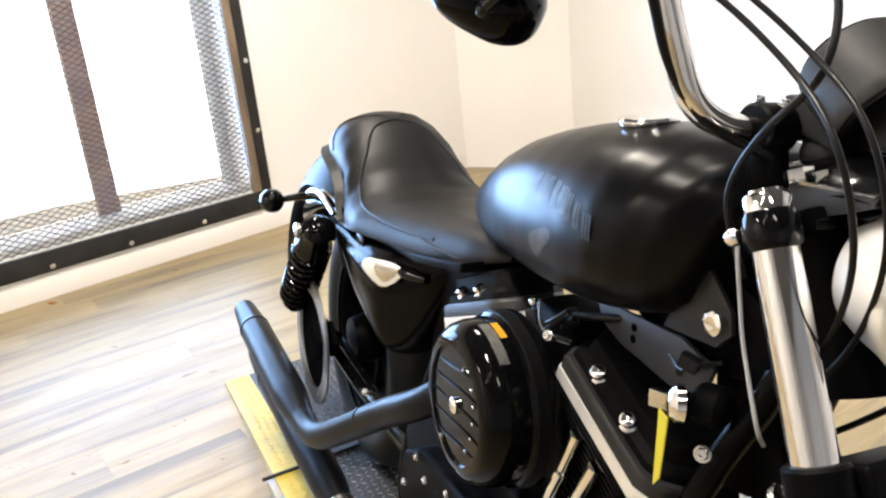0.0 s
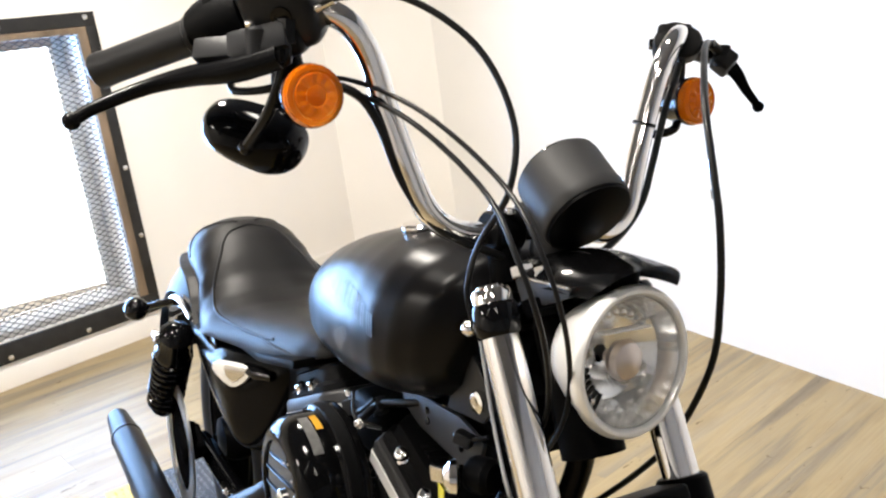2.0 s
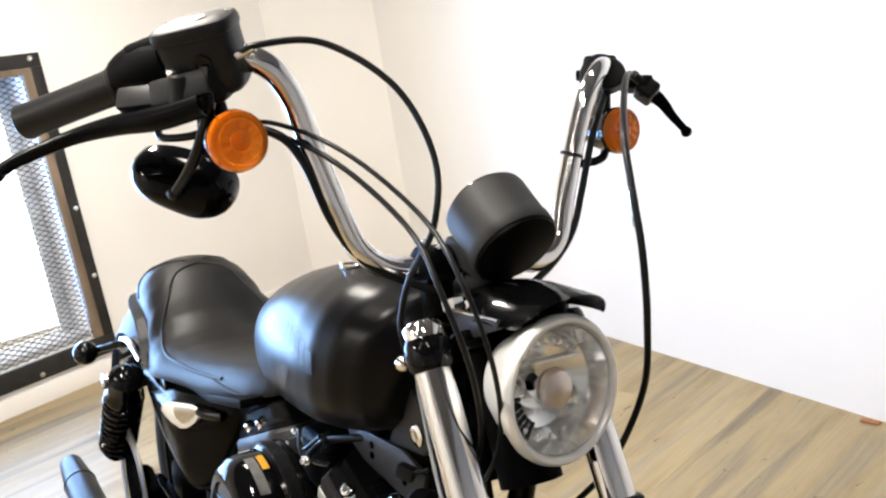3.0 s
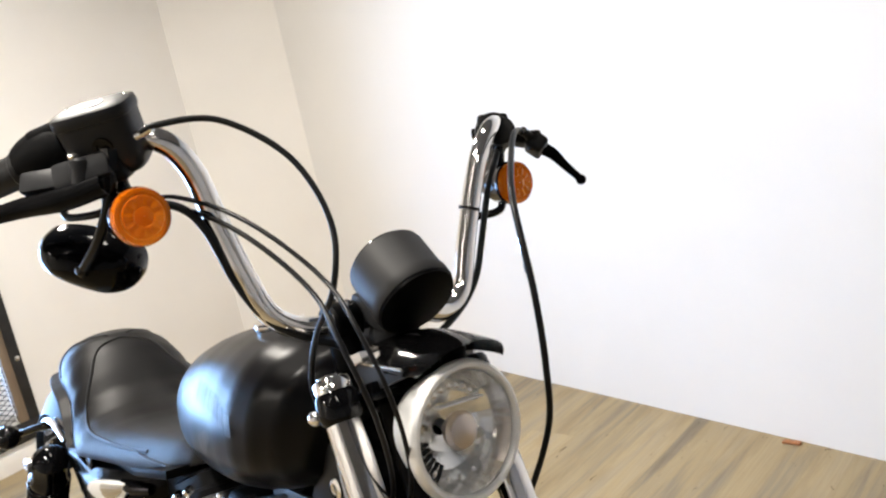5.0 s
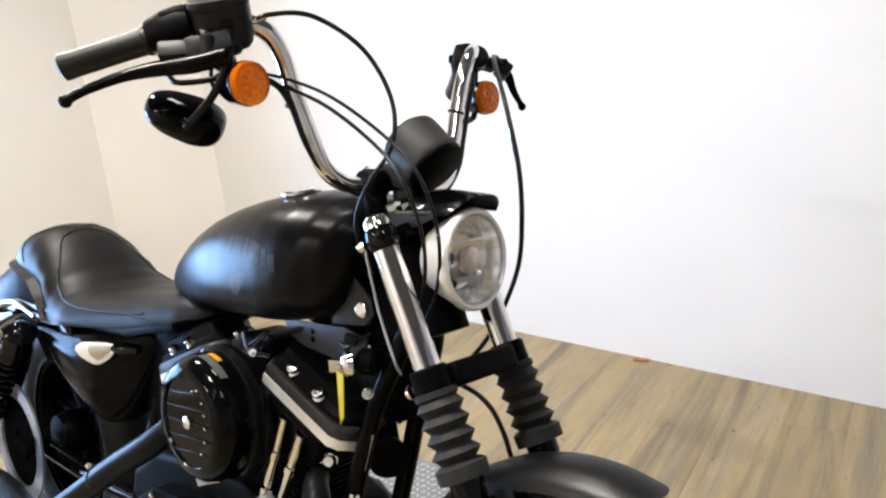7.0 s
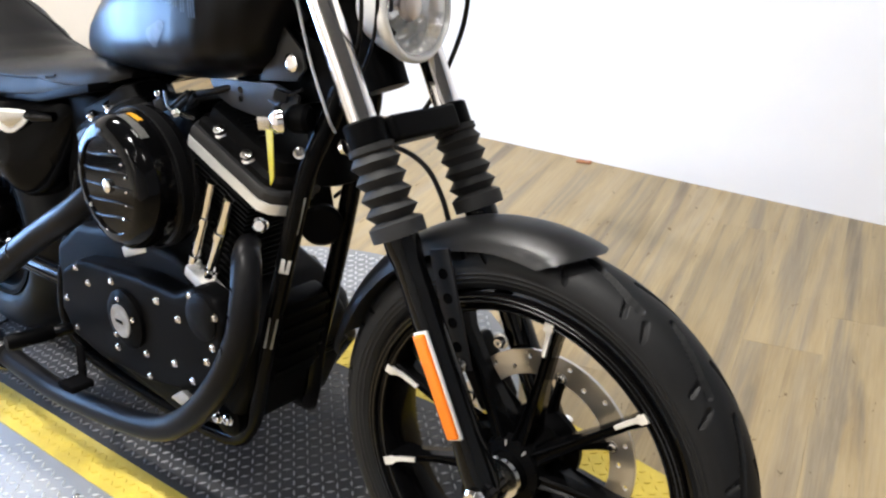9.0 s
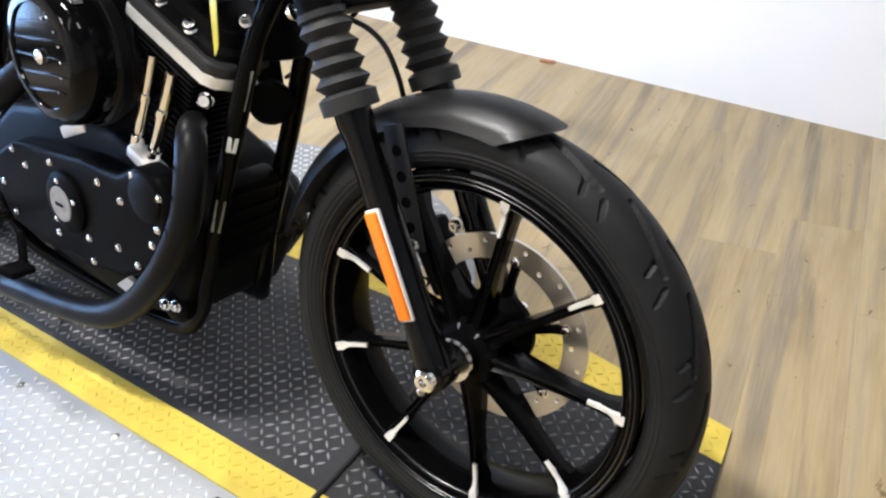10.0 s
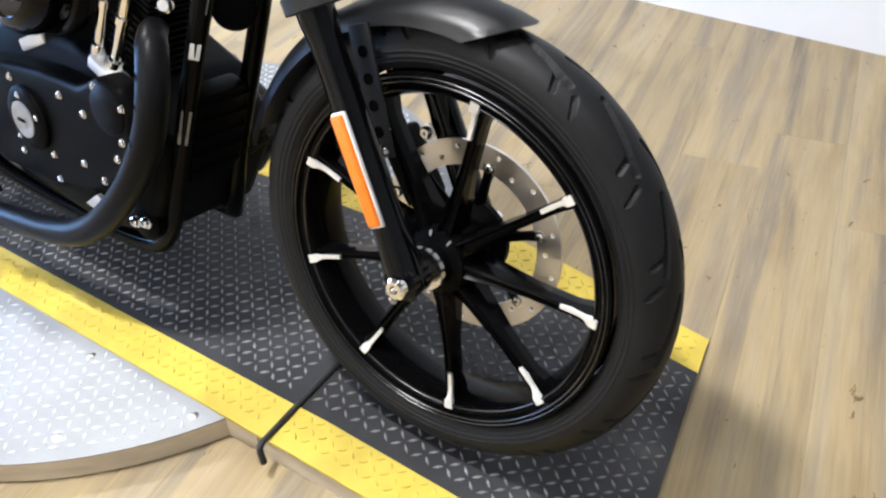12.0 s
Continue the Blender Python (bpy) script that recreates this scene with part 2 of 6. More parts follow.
BULB = glow("lamp_bulb", (1.0, 0.95, 0.88), 30.0)
TUBE = material("fixture_white", (0.8, 0.8, 0.78), 0.4, var=0.03)
SCRAP = material("rust_scrap", (0.36, 0.15, 0.06), 0.7, var=0.3, scale=60, bump=0.3)

# ---- mesh tools ----


def part(name, bm, mat, parent=None, label="", flat=False, m=None):
    """Links a bmesh as one mesh object, under a thing or part."""
    if m is not None:
        bmesh.ops.transform(bm, matrix=m, verts=bm.verts)
    bmesh.ops.recalc_face_normals(bm, faces=bm.faces)
    me = bpy.data.meshes.new(name)
    bm.to_mesh(me)
    bm.free()
    me.materials.append(mat)
    if not flat:
        me.polygons.foreach_set("use_smooth", [True] * len(me.polygons))
        me.set_sharp_from_angle(angle=radians(38))
    ob = new(name, me)
    ob.parent = parent
    if label:
        ob["label"] = label
    return ob


def group_of(name, label, category, m=None, group="", kind=""):
    ob = new(name)
    ob.empty_display_size = 0.1
    if m is not None:
        ob.matrix_world = m
    return tagged(ob, label, category, group, kind)


def joined(*bms):
    """The meshes of several bmeshes as one."""
    me = bpy.data.meshes.new("tmp")
    out = bmesh.new()
    for b in bms:
        b.to_mesh(me)
        b.free()
        out.from_mesh(me)
    bpy.data.meshes.remove(me)
    return out


def rings(loops, cap=True, closed=True):
    """Skin between loops of equal length."""
    bm = bmesh.new()
    vs = [[bm.verts.new(p) for p in loop] for loop in loops]
    k = len(loops[0])
    for a, b in zip(vs, vs[1:]):
        for i in range(k if closed else k - 1):
            j = (i + 1) % k
            bm.faces.new((a[i], a[j], b[j], b[i]))
    if cap and closed:
        bm.faces.new(list(reversed(vs[0])))
        bm.faces.new(vs[-1])
    return bm


def basis(axis):
    a = Vector(axis).normalized()
    u = a.cross(Vector((0, 0, 1)) if abs(a.z) < 0.9 else Vector((1, 0, 0))).normalized()
    return a, u, a.cross(u)


def lathe(profile, centre, axis, seg=40, closed=False, cap=True):
    """profile: (radius, height along axis) pairs."""
    a, u, v = basis(axis)
    c = Vector(centre)
    loops = []
    for r, h in profile:
        r = max(r, 0.0002)
        loops.append([c + a * h + (u * math.cos(t) + v * math.sin(t)) * r for t in [2 * math.pi * i / seg for i in range(seg)]])
    if closed:
        loops.append(loops[0])
        bm = rings(loops, cap=False)
        bmesh.ops.remove_doubles(bm, verts=bm.verts, dist=1e-6)
        return bm
    return rings(loops, cap=cap)


def smooth_path(pts, step=6):
    """Catmull-Rom through the points."""
    p = [Vector(q) for q in pts]
    p = [p[0] * 2 - p[1]] + p + [p[-1] * 2 - p[-2]]
    out = []
    for i in range(1, len(p) - 2):
        a, b, c, d = p[i - 1], p[i], p[i + 1], p[i + 2]
        for k in range(step):
            t = k / step
            out.append(0.5 * (2 * b + (c - a) * t + (2 * a - 5 * b + 4 * c - d) * t * t + (3 * b - a - 3 * c + d) * t**3))
    out.append(p[-2])
    return out


def tube(pts, r, seg=12, step=6, smooth=True):
    """A tube along the points; r is a radius or one per point."""
    path = smooth_path(pts, step) if smooth else [Vector(q) for q in pts]
    n = len(path)
    if isinstance(r, (int, float)):
        rad = [r] * n
    else:
        rad = [float(np.interp(i / (n - 1) * (len(r) - 1), range(len(r)), r)) for i in range(n)]
    loops = []
    t0 = (path[1] - path[0]).normalized()
    _, u, _ = basis(t0)
    for i, c in enumerate(path):
        t = (path[min(i + 1, n - 1)] - path[max(i - 1, 0)]).normalized()
        u = (u - t * u.dot(t)).normalized()
        v = t.cross(u)
        loops.append([c + (u * math.cos(q) + v * math.sin(q)) * rad[i] for q in [2 * math.pi * k / seg for k in range(seg)]])
    return rings(loops)


def rod(a, b, r, seg=16, r2=None, bev=0.0):
    a, b = Vector(a), Vector(b)
    h = (b - a).length
    r2 = r if r2 is None else r2
    if bev:
        prof = [(r - bev, 0), (r, bev), (r2, h - bev), (r2 - bev, h)]
    else:
        prof = [(r, 0), (r2, h)]
    return lathe(prof, a, b - a, seg)


def box(size, m=None, bev=0.004, seg=2):
    bm = bmesh.new()
    bmesh.ops.create_cube(bm, size=1.0)
    bmesh.ops.scale(bm, vec=size, verts=bm.verts)
    if bev:
        bmesh.ops.bevel(bm, geom=bm.edges[:], offset=bev, segments=seg, profile=0.6, affect="EDGES")
    if m is not None:
        bmesh.ops.transform(bm, matrix=m, verts=bm.verts)
    return bm


def prism(poly, y0, y1, bev=0.004, m=None, seg=2):
    """A plate: an outline in x and z, between y0 and y1."""
    bm = bmesh.new()
    a = [bm.verts.new((x, y0, z)) for x, z in poly]
    b = [bm.verts.new((x, y1, z)) for x, z in poly]
    k = len(poly)
    bm.faces.new(a)
    bm.faces.new(list(reversed(b)))
    for i in range(k):
        j = (i + 1) % k
        bm.faces.new((a[j], a[i], b[i], b[j]))
    bmesh.ops.recalc_face_normals(bm, faces=bm.faces)
    if bev:
        bmesh.ops.bevel(bm, geom=bm.edges[:], offset=bev, segments=seg, profile=0.6, affect="EDGES")
    if m is not None:
        bmesh.ops.transform(bm, matrix=m, verts=bm.verts)
    return bm


def ball(c, r, seg=20, scale=(1, 1, 1), m=None):
    bm = bmesh.new()
    bmesh.ops.create_uvsphere(bm, u_segments=seg, v_segments=max(8, seg // 2), radius=r)
    bmesh.ops.scale(bm, vec=scale, verts=bm.verts)
    if m is not None:
        bmesh.ops.transform(bm, matrix=m, verts=bm.verts)
    bmesh.ops.translate(bm, vec=c, verts=bm.verts)
    return bm


def capbolt(p, axis, r=0.006, h=0.006):
    """A domed bolt head on a washer."""
    return lathe([(r * 1.35, 0), (r * 1.35, h * 0.25), (r, h * 0.3), (r, h * 0.8), (r * 0.75, h), (r * 0.4, h), (r * 0.35, h * 0.6)], p, axis, 12)


def along(e1, e2, e3, o):
    """The pose with these axes and origin."""
    m = Matrix.Identity(4)
    for i, e in enumerate((e1, e2, e3)):
        m.col[i][:3] = Vector(e)[:]
    m.translation = Vector(o)
    return m


# ---- the room ----
LONG_Y = 1.92          # the long white wall
A_EDGE = W0 + WDIR * 2.61   # edge between window wall and the slanting return
B_EDGE = Vector((-3.72, LONG_Y, 0))


def wall_piece(name, a, b, z0, z1, thick, mat, label):
    """An upright slab from a to b; its room face is on the line, thickness goes to the right of the way a to b."""
    a, b = Vector((a[0], a[1], 0)), Vector((b[0], b[1], 0))
    d = (b - a).normalized()
    out = Vector((d.y, -d.x, 0))
    m = along(d, out, (0, 0, 1), (a + b) / 2 + out * (thick / 2) + Vector((0, 0, (z0 + z1) / 2)))
    ob = part(name, box(((b - a).length, thick, z1 - z0), m, 0), mat, flat=True)
    return tagged(ob, label, "wall", kind="structure")


wall_piece("wall_north", (3.2, LONG_Y), (B_EDGE.x, B_EDGE.y), 0, CEIL, 0.15, WALL, "plain white painted wall meeting the floor without skirting")
wall_piece("wall_northwest", (B_EDGE.x, B_EDGE.y), (A_EDGE.x, A_EDGE.y), 0, CEIL, 0.15, WALL_CREAM, "slanting cream painted wall return")
# window wall: solid to the right of the opening, below, above, and beyond
U0, U1, Z0, Z1 = -0.55, 1.235, 0.21, 1.475


def on_win(u, depth=0.0, z=0.0):
    return W0 + WDIR * u + WIN_N * depth + Vector((0, 0, z))


WT = 0.24
for nm, ua, ub, za, zb in (("wall_west_right", 2.61, U1, 0, CEIL), ("wall_west_below", U1, U0, 0, Z0), ("wall_west_above", U1, U0, Z1, CEIL), ("wall_west_left", U0, -2.6, 0, CEIL)):
    wall_piece(nm, on_win(ua), on_win(ub), za, zb, WT, WALL_CREAM, "cream painted wall around the caged window")
SW = on_win(-2.6)
wall_piece("wall_south", (SW.x, SW.y), (3.2, SW.y), 0, CEIL, 0.15, PALE_WALL, "plain pale grey painted wall of the room")
wall_piece("wall_east", (3.2, SW.y), (3.2, LONG_Y), 0, CEIL, 0.15, GREY_WALL, "plain grey wall of the room")
ob = part("ceiling", box((9, 8, 0.12), pose(-0.6, -0.8, CEIL + 0.06), 0), CEILING, flat=True)
tagged(ob, "plain dark painted ceiling", "ceiling", kind="structure")
ob = part("baseboard", box((3.0, 0.012, 0.09), along(WDIR, WIN_N, (0, 0, 1), on_win(1.1, 0.007, 0.045)), 0.003), WALL_CREAM)
tagged(ob, "low cream painted skirting board under the window", "skirting", kind="structure")

# window: sill, mullions, panes, bright outdoors
win = group_of("window_1", "tall window with brown mullions, bright daylight outside", "window", kind="structure")
FW = lambda u, d, z: along(WDIR, WIN_N, (0, 0, 1), on_win(u, d, z))
um, uw = (U0 + U1) / 2, U1 - U0
part("window_sill", box((uw, 0.20, 0.03), FW(um, -0.125, Z0 + 0.015), 0.003), SILL, win, "pale grey window sill")
for uu in (U0 + 0.03, 0.605, U1 - 0.03):
    mid_bar = uu == 0.605
    part("mullion" if mid_bar else "jamb", box((0.095 if mid_bar else 0.05, 0.05, Z1 - Z0 - 0.04), FW(uu, -0.19, (Z0 + Z1) / 2 + 0.01), 0.004), MULLION if mid_bar else SILL, win)
part("window_head", box((uw - 0.01, 0.05, 0.05), FW(um, -0.19, Z1 - 0.03), 0.004), MULLION, win)
for ua, ub in ((U0 + 0.056, 0.557), (0.653, U1 - 0.056)):
    ob = part("pane", box((ub - ua, 0.006, Z1 - Z0 - 0.09), FW((ua + ub) / 2, -0.20, (Z0 + Z1) / 2), 0), PANE, win, flat=True)
    ob.visible_shadow = False
ob = part("backdrop", box((7, 0.02, 5), FW(um, -1.6, 1.0), 0), DAY, flat=True)
tagged(ob, "overexposed white daylight outside the window", "daylight", kind="structure")
ob = part("sill_box", box((0.16, 0.10, 0.20), FW(-0.16, -0.09, Z0 + 0.131), 0.006), CAGE_BLACK)
tagged(ob, "small dark box standing on the window sill", "box")

# security cage over the window
cage = group_of("window_cage", "black steel cage of expanded metal bolted over the window", "window cage")
CU0, CU1, CZ0, CZ1 = -0.62, 1.325, 0.115, 1.545
fw = 0.048
for nm, u, z, su, sz in (("frame_rail", (CU0 + CU1) / 2, CZ0 + 0.045, CU1 - CU0, 0.09), ("frame_rail", (CU0 + CU1) / 2, CZ1 - 0.03, CU1 - CU0, 0.06), ("frame_stile", CU1 - fw / 2, (CZ0 + CZ1) / 2 + 0.015, fw, CZ1 - CZ0 - 0.15), ("frame_stile", CU0 + fw / 2, (CZ0 + CZ1) / 2 + 0.015, fw, CZ1 - CZ0 - 0.15)):
    part(nm, box((su, 0.022, sz), FW(u, 0.012, z), 0.003), CAGE_BLACK, cage)
part("batten", box((0.042, 0.03, CZ1 - CZ0 - 0.152), FW(CU1 - fw - 0.022, 0.004, (CZ0 + CZ1) / 2 + 0.015), 0.003), CAGE_RUST, cage, "weathered brown wooden batten")
part("batten", box((CU1 - CU0 - 0.15, 0.03, 0.03), FW((CU0 + CU1) / 2, 0.004, CZ1 - 0.076), 0.003), CAGE_RUST, cage, "weathered brown wooden batten")
for u, z in [(CU1 - 0.045, CZ1 - 0.022), (CU1 - 0.02, 0.83), (CU1 - 0.02, 0.50), (0.955, CZ0 + 0.022), (0.605, CZ0 + 0.022), (0.265, CZ0 + 0.022), (-0.085, CZ0 + 0.022), (0.90, CZ1 - 0.035), (0.53, CZ1 - 0.035)]:
    part("bolt", capbolt(on_win(u, 0.022, z), WIN_N, 0.009, 0.006), STEEL, cage)


def expanded_mesh():
    """Diamond strands, 46 by 24 mm, as flat twisted bars."""
    cw, ch, t = 0.046, 0.025, 0.0034
    verts, faces = [], []
    nz = int((CZ1 - CZ0 - 0.16) / ch)
    nu = int((CU1 - CU0 - 0.15) / cw)
    for i in range(nu * 2):
        for k in range(nz * 2):
            u = CU0 + 0.06 + i * cw / 2
            z = CZ0 + 0.10 + k * ch / 2
            up = 1 if (i + k) % 2 == 0 else -1
            za, zb = (z, z + ch / 2) if up == 1 else (z + ch / 2, z)
            if k % 1 == 0:
                p, q = Vector((u, 0, za)), Vector((u + cw / 2, 0, zb))
                s = (q - p).normalized()
                n = Vector((-s.z, 0, s.x)) * (t / 2)
                base = len(verts)
                for e in (p, q):
                    for sn, dy in ((1, 0.0035), (1, 0.0012), (-1, 0.0), (-1, 0.0023)):
                        w = e + n * sn
                        verts.append(on_win(w.x, 0.0105 + dy - 0.006, w.z)[:])
                for j in range(4):
                    j2 = (j + 1) % 4
                    faces.append((base + j, base + j2, base + 4 + j2, base + 4 + j))
    me = bpy.data.meshes.new("expanded_metal")
    me.from_pydata(verts, [], faces)
    me.materials.append(CAGE_BLACK)
    o = new("expanded_metal", me)
    o.parent = cage
    o["kind"] = "stuff"
    o["label"] = "diamond expanded metal grille"
    return o


expanded_mesh()

# ceiling lights, above the view; the last two only hold added fill
for i, (lx, ly, sx, sy) in enumerate(LAMPS):
    f = group_of("ceiling_light", "unseen long white ceiling light fitting with open underside, some added as fill", "ceiling light", group="ceiling lights", m=pose(lx, ly, CEIL))
    part("housing", box((sx + 0.08, sy + 0.08, 0.05), pose(0, 0, -0.027), 0.006), TUBE, f)
    for sgn in (-1, 1):
        part("side_lip", box((sx + 0.08, 0.012, 0.05), pose(0, sgn * (sy / 2 + 0.03), -0.078), 0.003), TUBE, f)
BULBS = [(0.10 * (i % 2) + 0.15, -0.95 - 0.13 * i, 0) for i in range(14)]
track = group_of("track_light", "row of small bright bulbs on a ceiling track", "track light", m=pose(0.2, 0, CEIL))
part("rail", box((0.05, 2.0, 0.03), pose(0, -1.80, -0.017), 0.004), TUBE, track)
for x, y, z in BULBS:
    part("bulb", ball((x - 0.2, y, -0.06), 0.03, 12), BULB, track)

# ---- turntable, ramps and mat ----
MA = radians(4.5)
MD, MN = Vector((math.cos(MA), math.sin(MA), 0)), Vector((-math.sin(MA), math.cos(MA), 0))
DECK = 0.053
N0, N1, N2, N3 = -0.107, -0.028, 0.454, 0.550     # across: near band, black, far band
S_REAR, S_HR, S_HF = -2.25, -1.60, -0.175           # along: rear end, rear hinge, front hinge
DISC_C, DISC_R = Vector((-0.881, 0.170, 0)), 0.709


def s_front(nn):
    return 0.425 - (nn - N0) / (N3 - N0) * 0.075


S_SLOPE = -0.095      # the front ramp falls from here


def mat_z(s, nn):
    """Height of the mat: level on the deck, sloping down over the ramps."""
    if s > S_SLOPE:
        return DECK - (DECK - 0.008) * (s - S_SLOPE) / (s_front(nn) - S_SLOPE)
    if s < S_HR:
        return DECK - (DECK - 0.008) * (S_HR - s) / (S_HR - S_REAR)
    return DECK


def mat_p(s, nn, dz=0.0):
    v = MD * s + MN * (nn + 0.027 * max(0.0, -0.83 - s) - 0.045 * max(0.0, s - S_SLOPE) / 0.46 * nn / N3)     # the front ramp narrows a little, the rear one swings in
    return Vector((v.x, v.y, mat_z(s, nn) + dz))


def strip(n_lo, n_hi, top, thick):
    """A strip of the mat with its ramps."""
    bm = bmesh.new()
    ss = [S_REAR + 0.001, S_HR - 0.008, S_HR + 0.008, S_HF, S_SLOPE, None]
    loops = []
    for s in ss:
        a = s_front(n_lo) if s is None else s
        b = s_front(n_hi) if s is None else s
        loops.append([mat_p(a, n_lo, top - thick), mat_p(a, n_lo, top), mat_p(b, n_hi, top), mat_p(b, n_hi, top - thick)])
    bm.free()
    return rings(loops)


def lozenges(cells, size, height, put):
    """Raised bars of a tread plate: two alternating directions."""
    verts, faces = [], []
    for s, nn, up in cells:
        base = len(verts)
        a = radians(45 if up else -45)
        c, sn = math.cos(a), math.sin(a)
        l, w = size
        for dx, dy, dz in ((-l, 0, 0), (0, -w, 0), (l, 0, 0), (0, w, 0), (-l * 0.55, 0, height), (0, -w * 0.45, height), (l * 0.55, 0, height), (0, w * 0.45, height)):
            verts.append(put(s + dx * c - dy * sn, nn + dx * sn + dy * c, dz)[:])
        for i in range(4):
            j = (i + 1) % 4
            faces.append((base + i, base + j, base + 4 + j, base + 4 + i))
        faces.append((base + 4, base + 5, base + 6, base + 7))
    return verts, faces


def stuff_mesh(name, verts, faces, mat, parent, label):
    me = bpy.data.meshes.new(name)
    me.from_pydata(verts, [], faces)
    me.materials.append(mat)
    o = new(name, me)
    o.parent = parent
    o["kind"], o["label"] = "stuff", label
    return o


turntable = group_of("turntable", "low round turntable with a silver tread plate top and oak edge", "turntable")
part("drum", lathe([(DISC_R - 0.004, 0.001), (DISC_R, 0.004), (DISC_R, DECK - 0.008), (DISC_R - 0.003, DECK - 0.006)], DISC_C, (0, 0, 1), 128), RIMWOOD, turntable, "oak-clad rim")
part("top_plate", lathe([(DISC_R + 0.002, DECK - 0.0065), (DISC_R + 0.003, DECK - 0.004), (DISC_R + 0.002, DECK - 0.0035)], DISC_C, (0, 0, 1), 128), TREADPLATE, turntable, "silver diamond tread plate")
cells = []
P = 0.0215
for i in range(-34, 35):
    for j in range(-34, 35):
        x, y = DISC_C.x + i * P, DISC_C.y + j * P
        if (x - DISC_C.x) ** 2 + (y - DISC_C.y) ** 2 < (DISC_R - 0.012) ** 2:
            nn = Vector((x, y, 0)).dot(MN)
            if nn < N0 - 0.004 or nn > N3 + 0.004:
                cells.append((x, y, (i + j) % 2))
stuff_mesh("tread", *lozenges(cells, (0.0102, 0.0028), 0.0018, lambda x, y, z: Vector((x, y, DECK - 0.0036 + z))), BAR_SILVER, turntable, "raised silver tread bars")
for x, y in ((-0.535, -0.169), (-0.278, -0.152), (-0.80, -0.20), (-0.42, -0.31)):
    part("screw", capbolt((x, y, DECK - 0.0035), (0, 0, 1), 0.006, 0.003), STEEL, turntable)

lift_mat = group_of("tread_mat", "black rubber tread mat with yellow bands laid over turntable ramps", "mat")
part("black_panel", strip(N1, N2, 0.0, 0.006), RUBBER_MAT, lift_mat, "black rubber diamond tread")
part("yellow_band", strip(N0, N1 - 0.0005, 0.0005, 0.006), YELLOW, lift_mat, "worn yellow band")
part("yellow_band", strip(N2 + 0.0005, N3, 0.0005, 0.006), YELLOW, lift_mat, "worn yellow band")
black, yellow = [], []
Q = 0.0195
for i in range(int((S_REAR + 0.02) / Q), int(0.40 / Q)):
    for j in range(int(N0 / Q) - 1, int(N3 / Q) + 2):
        s, nn = i * Q, j * Q
        if nn < N0 + 0.011 or nn > N3 - 0.011 or s > s_front(nn) - 0.012 or s < S_REAR + 0.012:
            continue
        if min(abs(s - S_HF), abs(s - S_HR)) < 0.014 or abs(nn - N1) < 0.011 or abs(nn - N2) < 0.011:
            continue
        (black if N1 < nn < N2 else yellow).append((s, nn, (i + j) % 2))
# black bars drawn pale, their shine put into the colour
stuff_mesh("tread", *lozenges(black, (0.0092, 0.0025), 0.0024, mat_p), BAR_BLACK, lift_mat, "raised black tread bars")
stuff_mesh("tread", *lozenges(yellow, (0.0092, 0.0025), 0.0024, mat_p), YELLOW, lift_mat, "raised yellow tread bars")

# ramp bodies under the mat
for nm, s0, s1 in (("ramp", S_HF + 0.004, None), ("ramp", S_HR - 0.004, S_REAR + 0.004)):
    loops = []
    for k in (0, 1):
        row = []
        for nn in (N0 + 0.002, N3 - 0.002):
            s = s0 if k == 0 else (s_front(nn) - 0.004 if s1 is None else s1)
            p = mat_p(s, nn, -0.0065)
            p.z = max(p.z, 0.002)
            row.append((p, Vector((p.x, p.y, 0.001))))
        loops.append([row[0][1], row[0][0], row[1][0], row[1][1]])
    tagged(part(nm, rings(loops), RIMWOOD), "low wooden ramp under the tread mat", "ramp", group="ramps")
# deck body under the mat between the hinges, past the disc's edge
for nm, s0, s1 in (("deck_tongue", -0.30, S_HF - 0.003), ("deck_tongue", S_HR + 0.003, -1.30)):
    bm = box((s1 - s0, N3 - N0 - 0.006, DECK - 0.012), along(MD, MN, (0, 0, 1), MD * ((s0 + s1) / 2) + MN * ((N0 + N3) / 2) + Vector((0, 0, (DECK - 0.012) / 2 + 0.001))), 0.002)
    part(nm, bm, RIMWOOD, turntable)
# hinge pins
for s, hook in ((S_HF, 0.035), (S_HR, 0.0)):
    pts = [MD * (s + 0.006 + 0.018 * (N3 - nn) / (N3 - N0)) + MN * nn + Vector((0, 0, DECK + 0.004)) for nn in (N3, (N0 + N3) / 2, N0 - 0.010)]
    bms = [tube(pts, 0.0050, 10, smooth=False)]
    if hook:
        e = pts[-1]
        bms.append(tube([e, e + MD * 0.004 - MN * 0.010 + Vector((0, 0, -0.004)), e + MD * 0.012 - MN * 0.014 + Vector((0, 0, -0.026))], 0.0055, 10))
    tagged(part("hinge_pin", joined(*bms), CAGE_BLACK), "black steel hinge pin across the mat", "pin", group="hinge pins")

# ---- the motorcycle: x forward from under the front axle, y to its left, z up ----
bike = group_of("motorcycle", "satin black cruiser motorcycle with tall chrome handlebar, parked leaning", "motorcycle", m=pose(0.055, 0.068, 0.036, -8.0, 0, 0))
RAKE = 0.487
STEM = Vector((-0.345, 0, 0.93))
STEER = Matrix.Translation(STEM) @ Matrix.Rotation(radians(4.0), 4, Vector((-RAKE, 0, 1)).normalized()) @ Matrix.Translation(-STEM)
FDIR = Vector((-RAKE, 0, 1)).normalized()     # up along the fork
FORK0 = Vector((-0.004, 0, 0.335))            # axle


def fork_at(z, y=0.0, fwd=0.0):
    """A point on the fork's line at height z; fwd: square to it, forward."""
    return Vector((FORK0.x - RAKE * (z - FORK0.z), y, z)) + Vector((1, 0, RAKE)).normalized() * fwd


